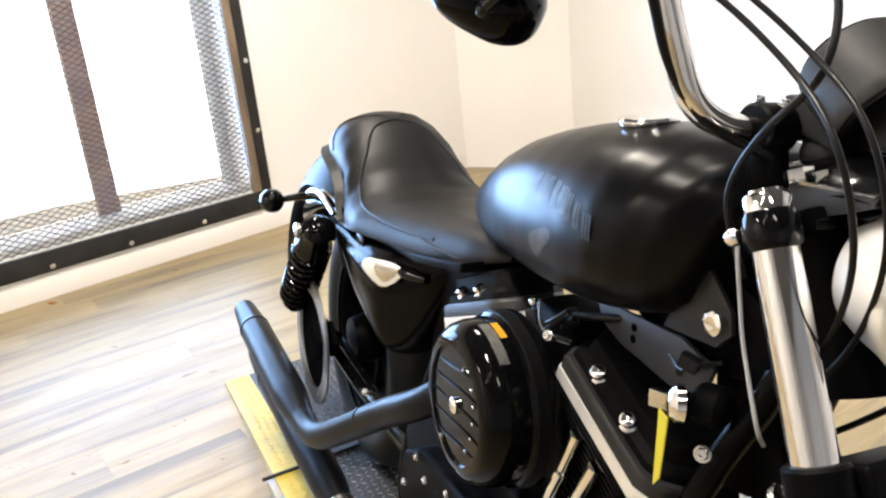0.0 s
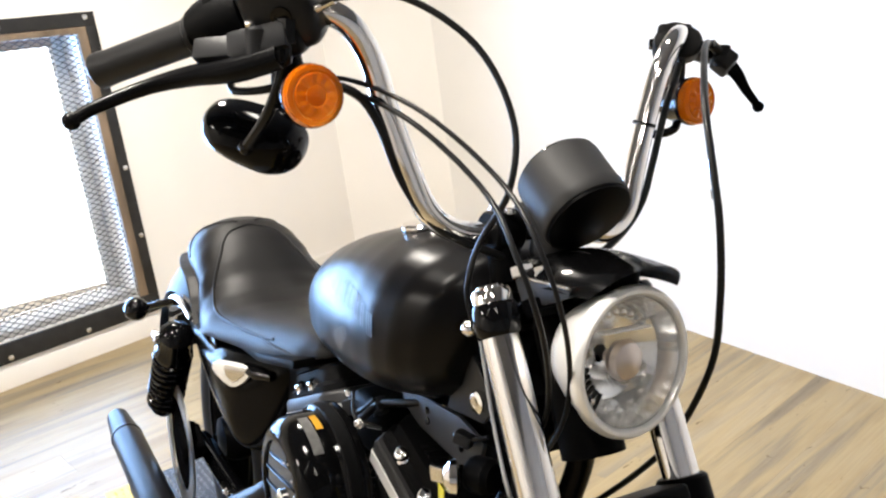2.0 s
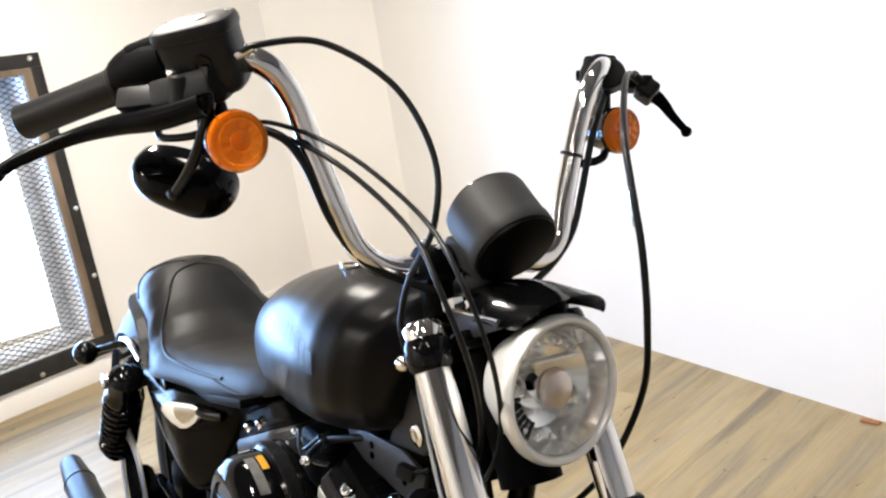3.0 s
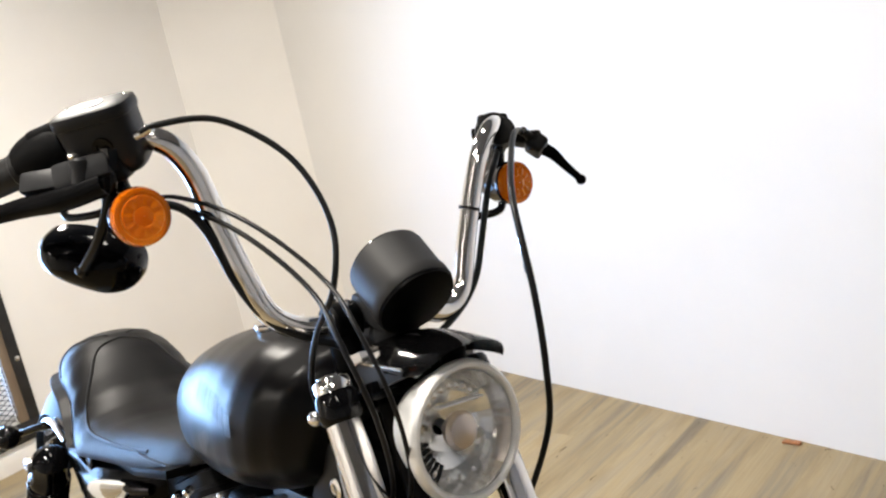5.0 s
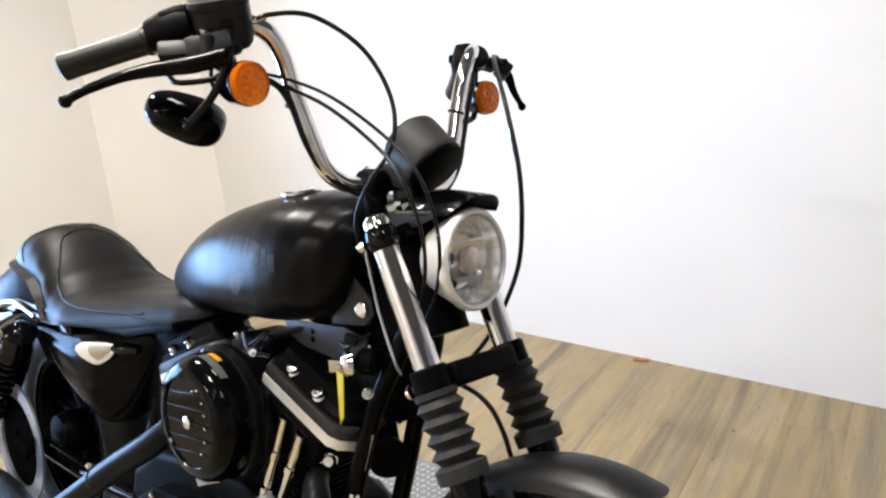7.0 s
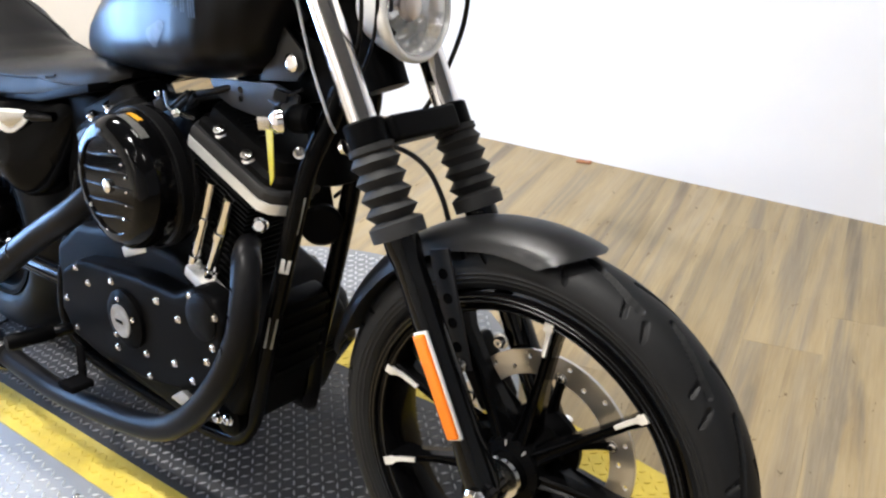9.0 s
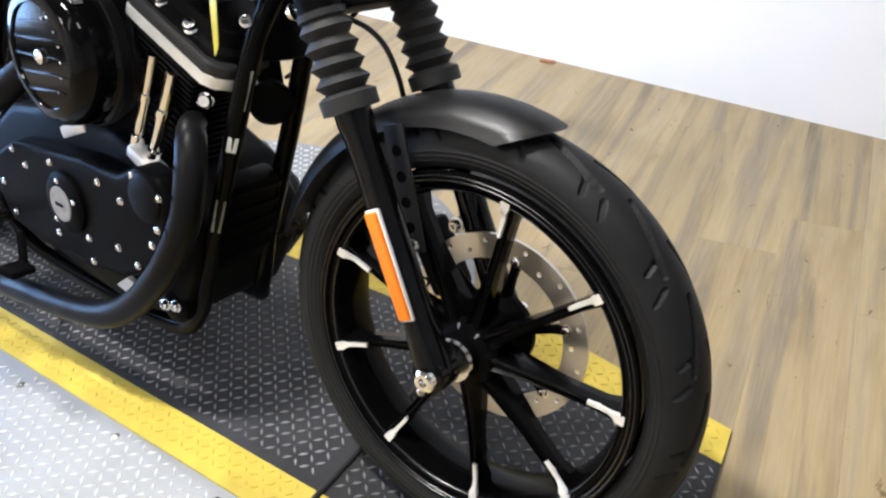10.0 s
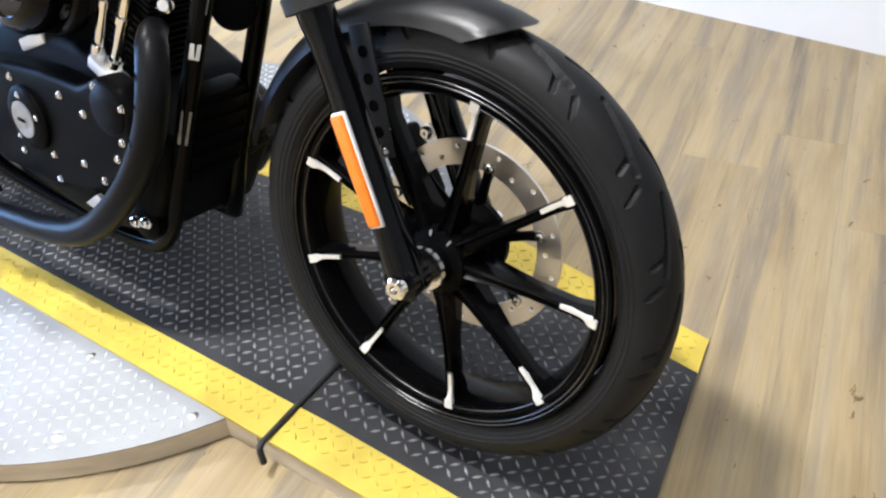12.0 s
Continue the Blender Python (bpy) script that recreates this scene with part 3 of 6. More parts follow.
def bpart(name, bm, mat, parent=None, label="", steer=False, flat=False):
    return part(name, bm, mat, parent or bike, label, flat, STEER if steer else None)


# -- wheels --


CUTS = (((0.03, 0.09), (0.58, 0.36), (0.66, 0.68)), ((0.58, 0.36), (0.76, 0.41)), ((0.87, 0.52), (0.98, 0.80)))


def off_line(p, q, s):
    """Distance from p to the stretch q to s, in the plane."""
    dx, dy = s[0] - q[0], s[1] - q[1]
    t = max(0.0, min(1.0, ((p[0] - q[0]) * dx + (p[1] - q[1]) * dy) / (dx * dx + dy * dy)))
    return math.hypot(p[0] - q[0] - t * dx, p[1] - q[1] - t * dy)


def tyre_mesh(c, r, half, nseg, grooves):
    """A tyre with a rounded crown; kinked grooves are real hollows in the tread."""
    prof = []
    n = 110 if grooves else 20
    for i in range(n + 1):
        a = (-1 + 2 * i / n) * radians(128)
        ring = 0.0011 if any(abs(abs(a) - q) < 0.022 for q in (1.62, 1.80, 1.96)) else 0.0
        prof.append((r - half * 0.86 + math.cos(a) * half * 0.86, math.sin(a) * (half + ring), a))
    per = nseg // 16          # steps round the tyre for one repeat of the tread
    pitch = 2 * math.pi * r / 16
    cuts = [[(u * pitch, w * half * 1.5) for u, w in line] for line in CUTS]

    def depth(k, y, a):
        if not grooves or abs(a) > 1.35:
            return 0.0
        sgn = 1 if a > 0 else -1
        u = ((k + (per // 2 if sgn < 0 else 0)) % per) / per * pitch
        w = abs(a) * half
        best = min(off_line((u, w), q, s) for line in cuts for q, s in zip(line, line[1:]))
        return 0.0070 * min(1.0, max(0.0, (0.0046 - best) / 0.0030))

    table = {(k, i): depth(k, y, a) for k in range(per) for i, (rr, y, a) in enumerate(prof)} if grooves else {}
    loops = []
    for k in range(nseg):
        ph = 2 * math.pi * k / nseg
        loop = []
        for i, (rr, y, a) in enumerate(prof):
            rr -= table.get((k % per, i), 0.0)
            loop.append(Vector((c[0] + rr * math.sin(ph), c[1] + y, c[2] + rr * math.cos(ph))))
        loops.append(loop)
    loops.append(loops[0])
    bm = rings(loops, cap=False, closed=False)
    bmesh.ops.remove_doubles(bm, verts=bm.verts, dist=1e-6)
    return bm


FW_C = Vector((-0.002, 0, 0.335))
rim_prof = [(0.2265, -0.030), (0.231, -0.040), (0.2405, -0.043), (0.2425, -0.048), (0.256, -0.048), (0.257, -0.041), (0.247, -0.034), (0.240, -0.02), (0.240, 0.02), (0.247, 0.034), (0.257, 0.041), (0.256, 0.048), (0.2425, 0.048), (0.2405, 0.043), (0.231, 0.040), (0.2265, 0.030), (0.222, 0.012), (0.222, -0.012)]
fwheel = bpart("front_wheel", lathe(rim_prof, FW_C, (0, 1, 0), 96, closed=True), BLACKRIM, label="gloss black nine-spoke cast wheel", steer=True)
bpart("tyre", tyre_mesh(FW_C, 0.3245, 0.0465, 1600, True), RUBBER, fwheel, "black treaded tyre", steer=True)
bpart("hub", lathe([(0.016, -0.066), (0.030, -0.064), (0.033, -0.052), (0.046, -0.046), (0.050, -0.03), (0.043, -0.022), (0.043, 0.03), (0.062, 0.042), (0.062, 0.052), (0.02, 0.056)], FW_C, (0, 1, 0), 48), SATIN, fwheel, steer=True)
for rr_, yy_ in ((0.2455, -0.0485), (0.2515, -0.0488), (0.2335, -0.0425)):
    bpart("rim_ridge", lathe([(rr_ - 0.0012, yy_ + 0.0012), (rr_ - 0.0012, yy_ - 0.0006), (rr_, yy_ - 0.0016), (rr_ + 0.0012, yy_ - 0.0006), (rr_ + 0.0012, yy_ + 0.0012)], FW_C, (0, 1, 0), 128, closed=True), RIDGE, fwheel, "thin machined ridge", steer=True)
bpart("hub_ring", lathe([(0.021, -0.071), (0.030, -0.071), (0.031, -0.0645), (0.021, -0.0645)], FW_C, (0, 1, 0), 36), STEEL, fwheel, "bright steel hub ring", steer=True)


def spoke_mesh(a):
    """A tapered blade with a ridge, from hub to rim."""
    d, p = Vector((math.cos(a), 0, math.sin(a))), Vector((-math.sin(a), 0, math.cos(a)))
    loops = []
    for r, w, y0, y1 in ((0.036, 0.0130, -0.046, 0.014), (0.07, 0.0105, -0.040, 0.008), (0.14, 0.0076, -0.034, -0.002), (0.20, 0.0072, -0.034, -0.002), (0.2305, 0.0100, -0.036, 0.008)):
        c = FW_C + d * r
        loops.append([c + p * w * 0.75 + Vector((0, y1, 0)), c + p * w + Vector((0, (y0 + y1) / 2, 0)), c + p * w * 0.85 + Vector((0, y0 + 0.003, 0)), c + p * w * 0.58 + Vector((0, y0, 0)), c + p * w * 0.25 + Vector((0, y0 + 0.005, 0)), c - p * w * 0.25 + Vector((0, y0 + 0.005, 0)), c - p * w * 0.58 + Vector((0, y0, 0)), c - p * w * 0.85 + Vector((0, y0 + 0.003, 0)), c - p * w + Vector((0, (y0 + y1) / 2, 0)), c - p * w * 0.75 + Vector((0, y1, 0))])
    return rings(loops)


def spoke_tip(a):
    """The machined end of a spoke: a bar that steps onto the rim."""
    d, p = Vector((math.cos(a), 0, math.sin(a))), Vector((-math.sin(a), 0, math.cos(a)))
    loops = []
    for r, w, y in ((0.184, 0.0026, -0.0355), (0.212, 0.0029, -0.0362), (0.219, 0.0031, -0.0385), (0.2235, 0.0042, -0.0415), (0.226, 0.0062, -0.043), (0.236, 0.0064, -0.0445), (0.2385, 0.0058, -0.0445)):
        c = FW_C + d * r + p * 0.0035
        loops.append([c + p * w + Vector((0, y + 0.006, 0)), c + p * w + Vector((0, y, 0)), c - p * w + Vector((0, y, 0)), c - p * w + Vector((0, y + 0.006, 0))])
    return rings(loops)


for k in range(9):
    a = radians(79.5 + 40 * k)
    bpart("spoke", spoke_mesh(a), BLACKRIM, fwheel, steer=True, flat=True)
    bpart("spoke_end", spoke_tip(a), ALLOY, fwheel, "bright machined spoke end", steer=True)
    p0 = FW_C + Vector((math.cos(a + 0.35) * 0.02, -0.05, math.sin(a + 0.35) * 0.02))
    p1 = FW_C + Vector((math.cos(a + 0.35) * 0.047, -0.0465, math.sin(a + 0.35) * 0.047))
    # the two uppermost ribs are coloured grey as if catching the light
    bpart("hub_rib", rod(p0, p1, 0.0018, 6), DULL if k in (0, 8) else BLACKRIM, fwheel, steer=True)


def rotor_mesh(c, r0, r1, y, n_holes=20):
    """A drilled brake disc ring: real round holes between inner and outer edge."""
    bm = bmesh.new()
    seg, rows, hole = n_holes * 18, 20, 0.0038
    rad = [r0 + (r1 - r0) * i / rows for i in range(rows + 1)]
    holes = [(r0 + (r1 - r0) * (0.34 if k % 2 == 0 else 0.72), 2 * math.pi * (k + 0.5) / n_holes) for k in range(n_holes)]
    holes = [(r * math.cos(a), r * math.sin(a)) for r, a in holes]
    grid = []
    for r in rad:
        row = []
        for k in range(seg):
            a = 2 * math.pi * k / seg
            p = [r * math.cos(a), r * math.sin(a)]
            h = holes[k * n_holes // seg]
            d = math.hypot(p[0] - h[0], p[1] - h[1])
            if r0 < r < r1 and abs(d - hole) < 0.0011 and d > 0:
                p = [h[0] + (p[0] - h[0]) * hole / d, h[1] + (p[1] - h[1]) * hole / d]
            row.append(bm.verts.new((c[0] + p[0], c[1] + y, c[2] + p[1])))
        grid.append(row)
    for i in range(rows):
        for k in range(seg):
            k2 = (k + 1) % seg
            quad = (grid[i][k], grid[i][k2], grid[i + 1][k2], grid[i + 1][k])
            mx = sum(v.co.x for v in quad) / 4 - c[0]
            mz = sum(v.co.z for v in quad) / 4 - c[2]
            h = holes[k * n_holes // seg]
            if math.hypot(mx - h[0], mz - h[1]) < hole:
                continue
            bm.faces.new(quad)
    bmesh.ops.delete(bm, geom=[v for v in bm.verts if not v.link_faces], context="VERTS")
    bmesh.ops.solidify(bm, geom=bm.faces[:], thickness=0.005)
    return bm


rotor = bpart("brake_disc", rotor_mesh(FW_C, 0.108, 0.145, 0.050, 26), ROTOR, label="drilled steel brake disc", steer=True)
for k in range(6):
    a = radians(20 + 60 * k)
    d = Vector((math.cos(a), 0, math.sin(a)))
    bpart("carrier_arm", tube([FW_C + d * 0.045 + Vector((0, 0.047, 0)), FW_C + d * 0.09 + Vector((0, 0.049, 0)), FW_C + d * 0.118 + Vector((0, 0.050, 0))], [0.010, 0.007, 0.009], 8), SATIN, rotor, steer=True)
    bpart("carrier_button", capbolt(FW_C + d * 0.114 + Vector((0, 0.046, 0)), (0, -1, 0), 0.007, 0.005), STEEL, rotor, steer=True)
bpart("axle", joined(rod(FW_C + Vector((0, -0.128, 0)), FW_C + Vector((0, 0.125, 0)), 0.0095, 20), lathe([(0.003, -0.131), (0.006, -0.137), (0.012, -0.1375), (0.0155, -0.134), (0.016, -0.122), (0.014, -0.12)], FW_C, (0, 1, 0), 20)), CHROME, label="chrome axle nut", steer=True)

RW_C = Vector((-1.60, 0, 0.335))
rwheel = bpart("rear_wheel", lathe([(r * 0.84, y * 1.35) for r, y in rim_prof], RW_C, (0, 1, 0), 72, closed=True), SATIN, label="black cast rear wheel")
bpart("tyre", tyre_mesh(RW_C, 0.322, 0.075, 160, False), RUBBER, rwheel, "wide black tyre")
bpart("hub", lathe([(0.02, -0.09), (0.05, -0.085), (0.06, -0.05), (0.05, 0.05), (0.07, 0.08), (0.02, 0.09)], RW_C, (0, 1, 0), 40), SATIN, rwheel)
for k in range(9):
    a = radians(40 * k + 10)
    d = Vector((math.cos(a), 0, math.sin(a)))
    bpart("spoke", tube([RW_C + d * 0.045, RW_C + d * 0.12, RW_C + d * 0.195], [0.016, 0.012, 0.013], 8), SATIN, rwheel)
bpart("rear_brake_disc", rotor_mesh(RW_C + Vector((0.02, 0, 0.02)), 0.114, 0.152, -0.185), ROTOR, label="drilled steel brake disc with a bright edge")
bpart("disc_carrier", lathe([(0.02, -0.150), (0.03, -0.186), (0.045, -0.186), (0.050, -0.180), (0.108, -0.180), (0.116, -0.184), (0.116, -0.178), (0.05, -0.172), (0.045, -0.150)], RW_C + Vector((0.02, 0, 0.02)), (0, 1, 0), 48), MATTE, label="matt black disc carrier")
bpart("pulley", lathe([(0.05, 0.095), (0.11, 0.095), (0.112, 0.12), (0.05, 0.12)], RW_C, (0, 1, 0), 60), SATIN)

# -- front fork --
FORK_Y = 0.103
FORK_YS = {-1: -0.103, 1: 0.080}
for sy in (-1, 1):
    y = FORK_YS[sy]
    fork = bpart("fork_leg", lathe([(0.018, 0.0), (0.0250, 0.004), (0.0252, 0.05), (0.0225, 0.08), (0.0206, 0.315), (0.0215, 0.335), (0.0242, 0.352), (0.0242, 0.376), (0.0200, 0.380)], fork_at(0.322, y), FDIR, 36), SLIDER, label="gloss black fork slider", steer=True)
    bpart("stanchion", rod(fork_at(0.60, y), fork_at(0.958, y), 0.0198, 32), CHROME, fork, "chrome fork tube", steer=True)
    prof, z0, h = [(0.024, 0.0), (0.0365, 0.001), (0.037, 0.020), (0.031, 0.024)], 0.0, 0.155
    nb = 4
    for k in range(nb):
        b0 = 0.026 + k * 0.0218
        prof += [(0.0255, b0), (0.0355 - 0.0005 * k, b0 + 0.0110)]
    prof += [(0.027, 0.113), (0.031, 0.116), (0.031, 0.124), (0.024, 0.125)]
    bpart("gaiter", lathe(prof, fork_at(0.652, y), FDIR, 40), GAITER, fork, "ribbed black rubber fork gaiter", steer=True)
    bpart("axle_lug", joined(rod(fork_at(0.335, y - sy * 0.022), fork_at(0.335, y + sy * 0.020), 0.025, 28, bev=0.003), box((0.03, 0.036, 0.05), along((FDIR.z, 0, -FDIR.x), (0, 1, 0), FDIR, fork_at(0.35, y)), 0.006)), GLOSS, fork, steer=True)
    for dz in (0.0, 0.02):
        bpart("pinch_bolt", capbolt(fork_at(0.315 + dz * 0.2, y - 0.012 + dz, -0.024), (-0.9, 0, -0.4), 0.005, 0.006), STEEL, fork, steer=True)
    if sy < 0:
        a, bq = Vector((-0.041, -0.1285, 0.415)), Vector((-0.102, -0.1285, 0.539))
        dd = (bq - a).normalized()
        m = along(dd.cross(Vector((0, 1, 0))), (0, 1, 0), dd, (a + bq) / 2 + Vector((0.003, 0, 0)))
        bpart("reflector_backing", box((0.023, 0.006, 0.150), m, 0.003), ALLOY, fork, "silver reflector edge", steer=True)
        bpart("reflector", box((0.0185, 0.008, 0.144), m @ Matrix.Translation((0.0005, -0.004, 0)), 0.0035, 3), REFLECTOR, fork, "orange side reflector", steer=True)

lower = bpart("lower_fork_clamp", joined(box((0.052, 0.14, 0.036), along((FDIR.z, 0, -FDIR.x), (0, 1, 0), FDIR, fork_at(0.775, -0.012, 0.006)), 0.007, 3), rod(fork_at(0.757, -FORK_Y), fork_at(0.794, -FORK_Y), 0.0275, 28, bev=0.003), rod(fork_at(0.757, FORK_YS[1]), fork_at(0.794, FORK_YS[1]), 0.0275, 28, bev=0.003)), SATIN, label="satin black lower fork clamp", steer=True)
for sy in (-1, 1):
    bpart("clamp_bolt", capbolt(fork_at(0.772, FORK_YS[sy] + sy * 0.018, -0.026), (-0.75, sy * 0.3, -0.4), 0.008, 0.008), CHROME, lower, steer=True)
    bpart("clamp_bolt", capbolt(fork_at(0.772, FORK_YS[sy] - sy * 0.002, -0.028), (-0.9, 0, -0.4), 0.006, 0.007), CHROME, lower, steer=True)
upper = bpart("upper_fork_clamp", joined(box((0.05, 0.15, 0.022), along((FDIR.z, 0, -FDIR.x), (0, 1, 0), FDIR, fork_at(0.970, 0, -0.004)), 0.006), lathe([(0.0205, 0), (0.0238, 0.004), (0.0248, 0.016), (0.0238, 0.028), (0.0215, 0.033)], fork_at(0.951, -FORK_Y), FDIR, 32), lathe([(0.0205, 0), (0.0238, 0.004), (0.0248, 0.016), (0.0238, 0.028), (0.0215, 0.033)], fork_at(0.951, FORK_YS[1]), FDIR, 32)), GLOSS, label="gloss black upper fork clamp", steer=True)
for sy in (-1, 1):
    bpart("fork_cap", lathe([(0.0205, 0), (0.0208, 0.012), (0.0185, 0.0155), (0.0145, 0.0165), (0.0140, 0.0185), (0.004, 0.0185)], fork_at(0.980, FORK_YS[sy]), FDIR, 32), CHROME, upper, "chrome fork cap", steer=True)
    bpart("clamp_bolt", ball(fork_at(0.966, FORK_YS[sy] + sy * 0.014, -0.030), 0.0085, 16), CHROME, upper, steer=True)
plate_pts = [(-0.340, -0.056, 1.000), (-0.248, -0.056, 1.0055), (-0.248, -0.056, 0.999), (-0.322, -0.056, 0.969)]
bpart("clamp_plate", rings([[Vector(p) for p in plate_pts], [Vector(p) + Vector((0, 0.008, 0)) for p in plate_pts]]), BRACKET, upper, "dark grey bracket plate")
bpart("plate_edge", tube([(-0.338, -0.054, 1.001), (-0.290, -0.054, 1.004), (-0.249, -0.054, 1.0065)], 0.0022, 8), STEEL, upper, "bright plate edge")
bpart("stem_nut", joined(lathe([(0.012, 0), (0.013, 0.002), (0.013, 0.012), (0.010, 0.014)], Vector((-0.330, -0.058, 1.000)), FDIR, 6), lathe([(0.010, 0), (0.011, 0.014)], Vector((-0.318, -0.040, 0.998)), FDIR, 6)), CHROME, upper, steer=True)
bpart("steering_head", rod(Vector((-0.235, 0, 0.80)) + FDIR * 0.02 - Vector((0.03, 0, 0)), Vector((-0.345, 0, 0.985)), 0.034, 28), SATIN)

# front mudguard
loops = []
for i in range(29):
    reach = i / 28
    edge = 0.058
    loop = []
    for j in range(11):
        t = -1 + 2 * j / 10
        ang = radians(166 - (166 - 75.5 - 10.5 * abs(t) ** 1.7) * reach)
        yy = edge * math.sin(t * 1.5) / math.sin(1.5)
        drop = 0.034 * (1 - math.cos(t * 1.5)) / (1 - math.cos(1.5))
        rr = 0.354 - 0.014 * reach ** 4 - drop
        loop.append(FW_C + Vector((rr * math.cos(ang), yy, rr * math.sin(ang))))
    loops.append(loop)
bm = rings(loops, cap=False, closed=False)
bmesh.ops.solidify(bm, geom=bm.faces[:], thickness=0.003)
fender = bpart("front_mudguard", bm, GUARD, label="satin black front mudguard", steer=True)
for sy in (-1, 1):
    top, bot = FW_C + Vector((-0.122, sy * 0.064, 0.300)), FW_C + Vector((-0.072, sy * 0.066, 0.138))
    d = (top - bot).normalized()
    m = along(d.cross(Vector((0, 1, 0))), (0, 1, 0), d, (top + bot) / 2)
    bpart("mudguard_bracket", box((0.032, 0.004, (top - bot).length), m, 0.0015), CAST, fender, "drilled black bracket", steer=True)
    for k in range(4):
        p = top + (bot - top) * (0.2 + 0.2 * k)
        bpart("bracket_hole", lathe([(0.0002, 0), (0.0075, 0), (0.0075, 0.0008), (0.0002, 0.0008)], p + Vector((0, sy * 0.0021, 0)), (0, sy, 0), 16), MATTE, fender, steer=True)
    bpart("bracket_bolt", capbolt(bot + Vector((0, sy * 0.003, 0.01)), (0, sy, 0), 0.007, 0.008), STEEL, fender, steer=True)

caliper = bpart("brake_caliper", joined(box((0.05, 0.050, 0.115), along(Vector((0.85, 0, 0.53)), (0, 1, 0), Vector((-0.53, 0, 0.85)), FW_C + Vector((-0.118, 0.066, 0.070))), 0.012, 3), rod(FW_C + Vector((-0.115, 0.045, 0.095)), FW_C + Vector((-0.115, 0.03, 0.095)), 0.018, 20)), SATIN, label="black brake caliper", steer=True)
for dx, dz in ((-0.085, 0.135), (-0.128, 0.03)):
    bpart("caliper_bolt", capbolt(FW_C + Vector((dx, 0.052, dz)), (0, -1, 0), 0.009, 0.012), STEEL, caliper, steer=True)

# -- headlight, brow, gauge --
HL = Vector((-0.217, -0.012, 0.936))
HS = 0.885     # shell 15 cm across
HTURN = Matrix.Translation(HL) @ Matrix.Rotation(radians(1), 4, "Z") @ Matrix.Rotation(radians(-4), 4, "Y") @ Matrix.Translation(-HL)


def hpart(name, bm, mat, parent=None, label="", flat=False):
    """A part of the headlight, which is aimed a little up."""
    bmesh.ops.transform(bm, matrix=HTURN, verts=bm.verts)
    return bpart(name, bm, mat, parent, label, steer=True, flat=flat)


def in_lamp(r, a, h):
    """A place in the lamp: r from its axis at angle a (0: to the bike's right, 90: up), h ahead."""
    return HL + Vector((h, -math.cos(radians(a)) * r, math.sin(radians(a)) * r))


bucket = hpart("headlight", lathe([(r * HS, h) for r, h in [(0.012, -0.078), (0.035, -0.074), (0.054, -0.062), (0.067, -0.040), (0.0765, -0.018), (0.0800, -0.012), (0.0835, -0.006), (0.0842, -0.001), (0.0828, 0.004), (0.0795, 0.0065), (0.0755, 0.0062), (0.0728, 0.0035), (0.0720, -0.002), (0.0715, -0.014), (0.055, -0.045), (0.035, -0.063), (0.008, -0.068), (0.006, -0.078)]], HL, (1, 0, 0.0), 64), ALLOY, label="round headlight in a silver shell")
hpart("headlight_reflector", lathe([(r * HS, h) for r, h in [(0.0712, -0.001), (0.0708, -0.005), (0.064, -0.022), (0.050, -0.034), (0.030, -0.043), (0.012, -0.047), (0.0105, -0.0455), (0.029, -0.0415), (0.049, -0.0325), (0.0625, -0.021), (0.0700, -0.004)]], HL + Vector((0.001, 0, 0)), (1, 0, 0), 40, closed=True), REFLECT, bucket, "faceted bright reflector", flat=True)
hpart("headlight_lens", lathe([(r * HS, h) for r, h in [(0.0718, 0.0010), (0.0718, 0.0035), (0.060, 0.0085), (0.035, 0.0120), (0.012, 0.0140), (0.0004, 0.0143), (0.0004, 0.0123), (0.012, 0.0120), (0.035, 0.0100), (0.060, 0.0065)]], HL, (1, 0, 0), 64, closed=True), LENS, bucket, "clear domed glass").visible_shadow = False
hpart("bulb_shield", joined(lathe([(r * HS, h) for r, h in [(0.004, -0.03), (0.022, -0.016), (0.0235, -0.010), (0.020, -0.004), (0.010, -0.0005), (0.0004, 0.0)]], HL, (1, 0, 0), 32), rod(HL + Vector((-0.034, 0, 0)), HL + Vector((-0.012, 0, 0)), 0.006, 12)), SHIELD, bucket, "round metal bulb shield")
hpart("pilot_lamp", lathe([(0.004, -0.034), (0.0105, -0.030), (0.0115, -0.020), (0.0085, -0.0175), (0.006, -0.021), (0.0004, -0.022)], HL + Vector((0, 0.030, -0.018)), (1, 0, 0), 24), STEEL, bucket, "small round pilot lamp")
hpart("pilot_lamp", lathe([(0.004, -0.034), (0.0145, -0.030), (0.0150, -0.022), (0.0115, -0.0195), (0.008, -0.024), (0.0004, -0.025)], HL + Vector((0, -0.042, 0.004)), (1, 0, 0), 24), STEEL, bucket, "small round pilot lamp")
hpart("upper_shelf", box((0.012, 0.062, 0.0025), Matrix.Translation(HL + Vector((-0.020, 0.010, 0.027))), 0.001), ALLOY, bucket)
for k in range(9):
    hpart("reflector_facet", ball(in_lamp(0.045, 35 + 13.5 * k, -0.021), 0.0042, 10, scale=(0.6, 1, 1)), CHROME, bucket)
for k in range(5):
    hpart("reflector_facet", ball(in_lamp(0.050, 228 + 21 * k, -0.019), 0.0036, 10, scale=(0.6, 1, 1)), CHROME, bucket)
for k in range(6):
    hpart("cooling_rib", box((0.004, 0.0035, 0.018), Matrix.Translation(in_lamp(0.047, -8 - 9.5 * k, -0.020)) @ Matrix.Rotation(radians(8 + 9.5 * k + 90), 4, "X"), 0.0008), DARKPLASTIC, bucket)

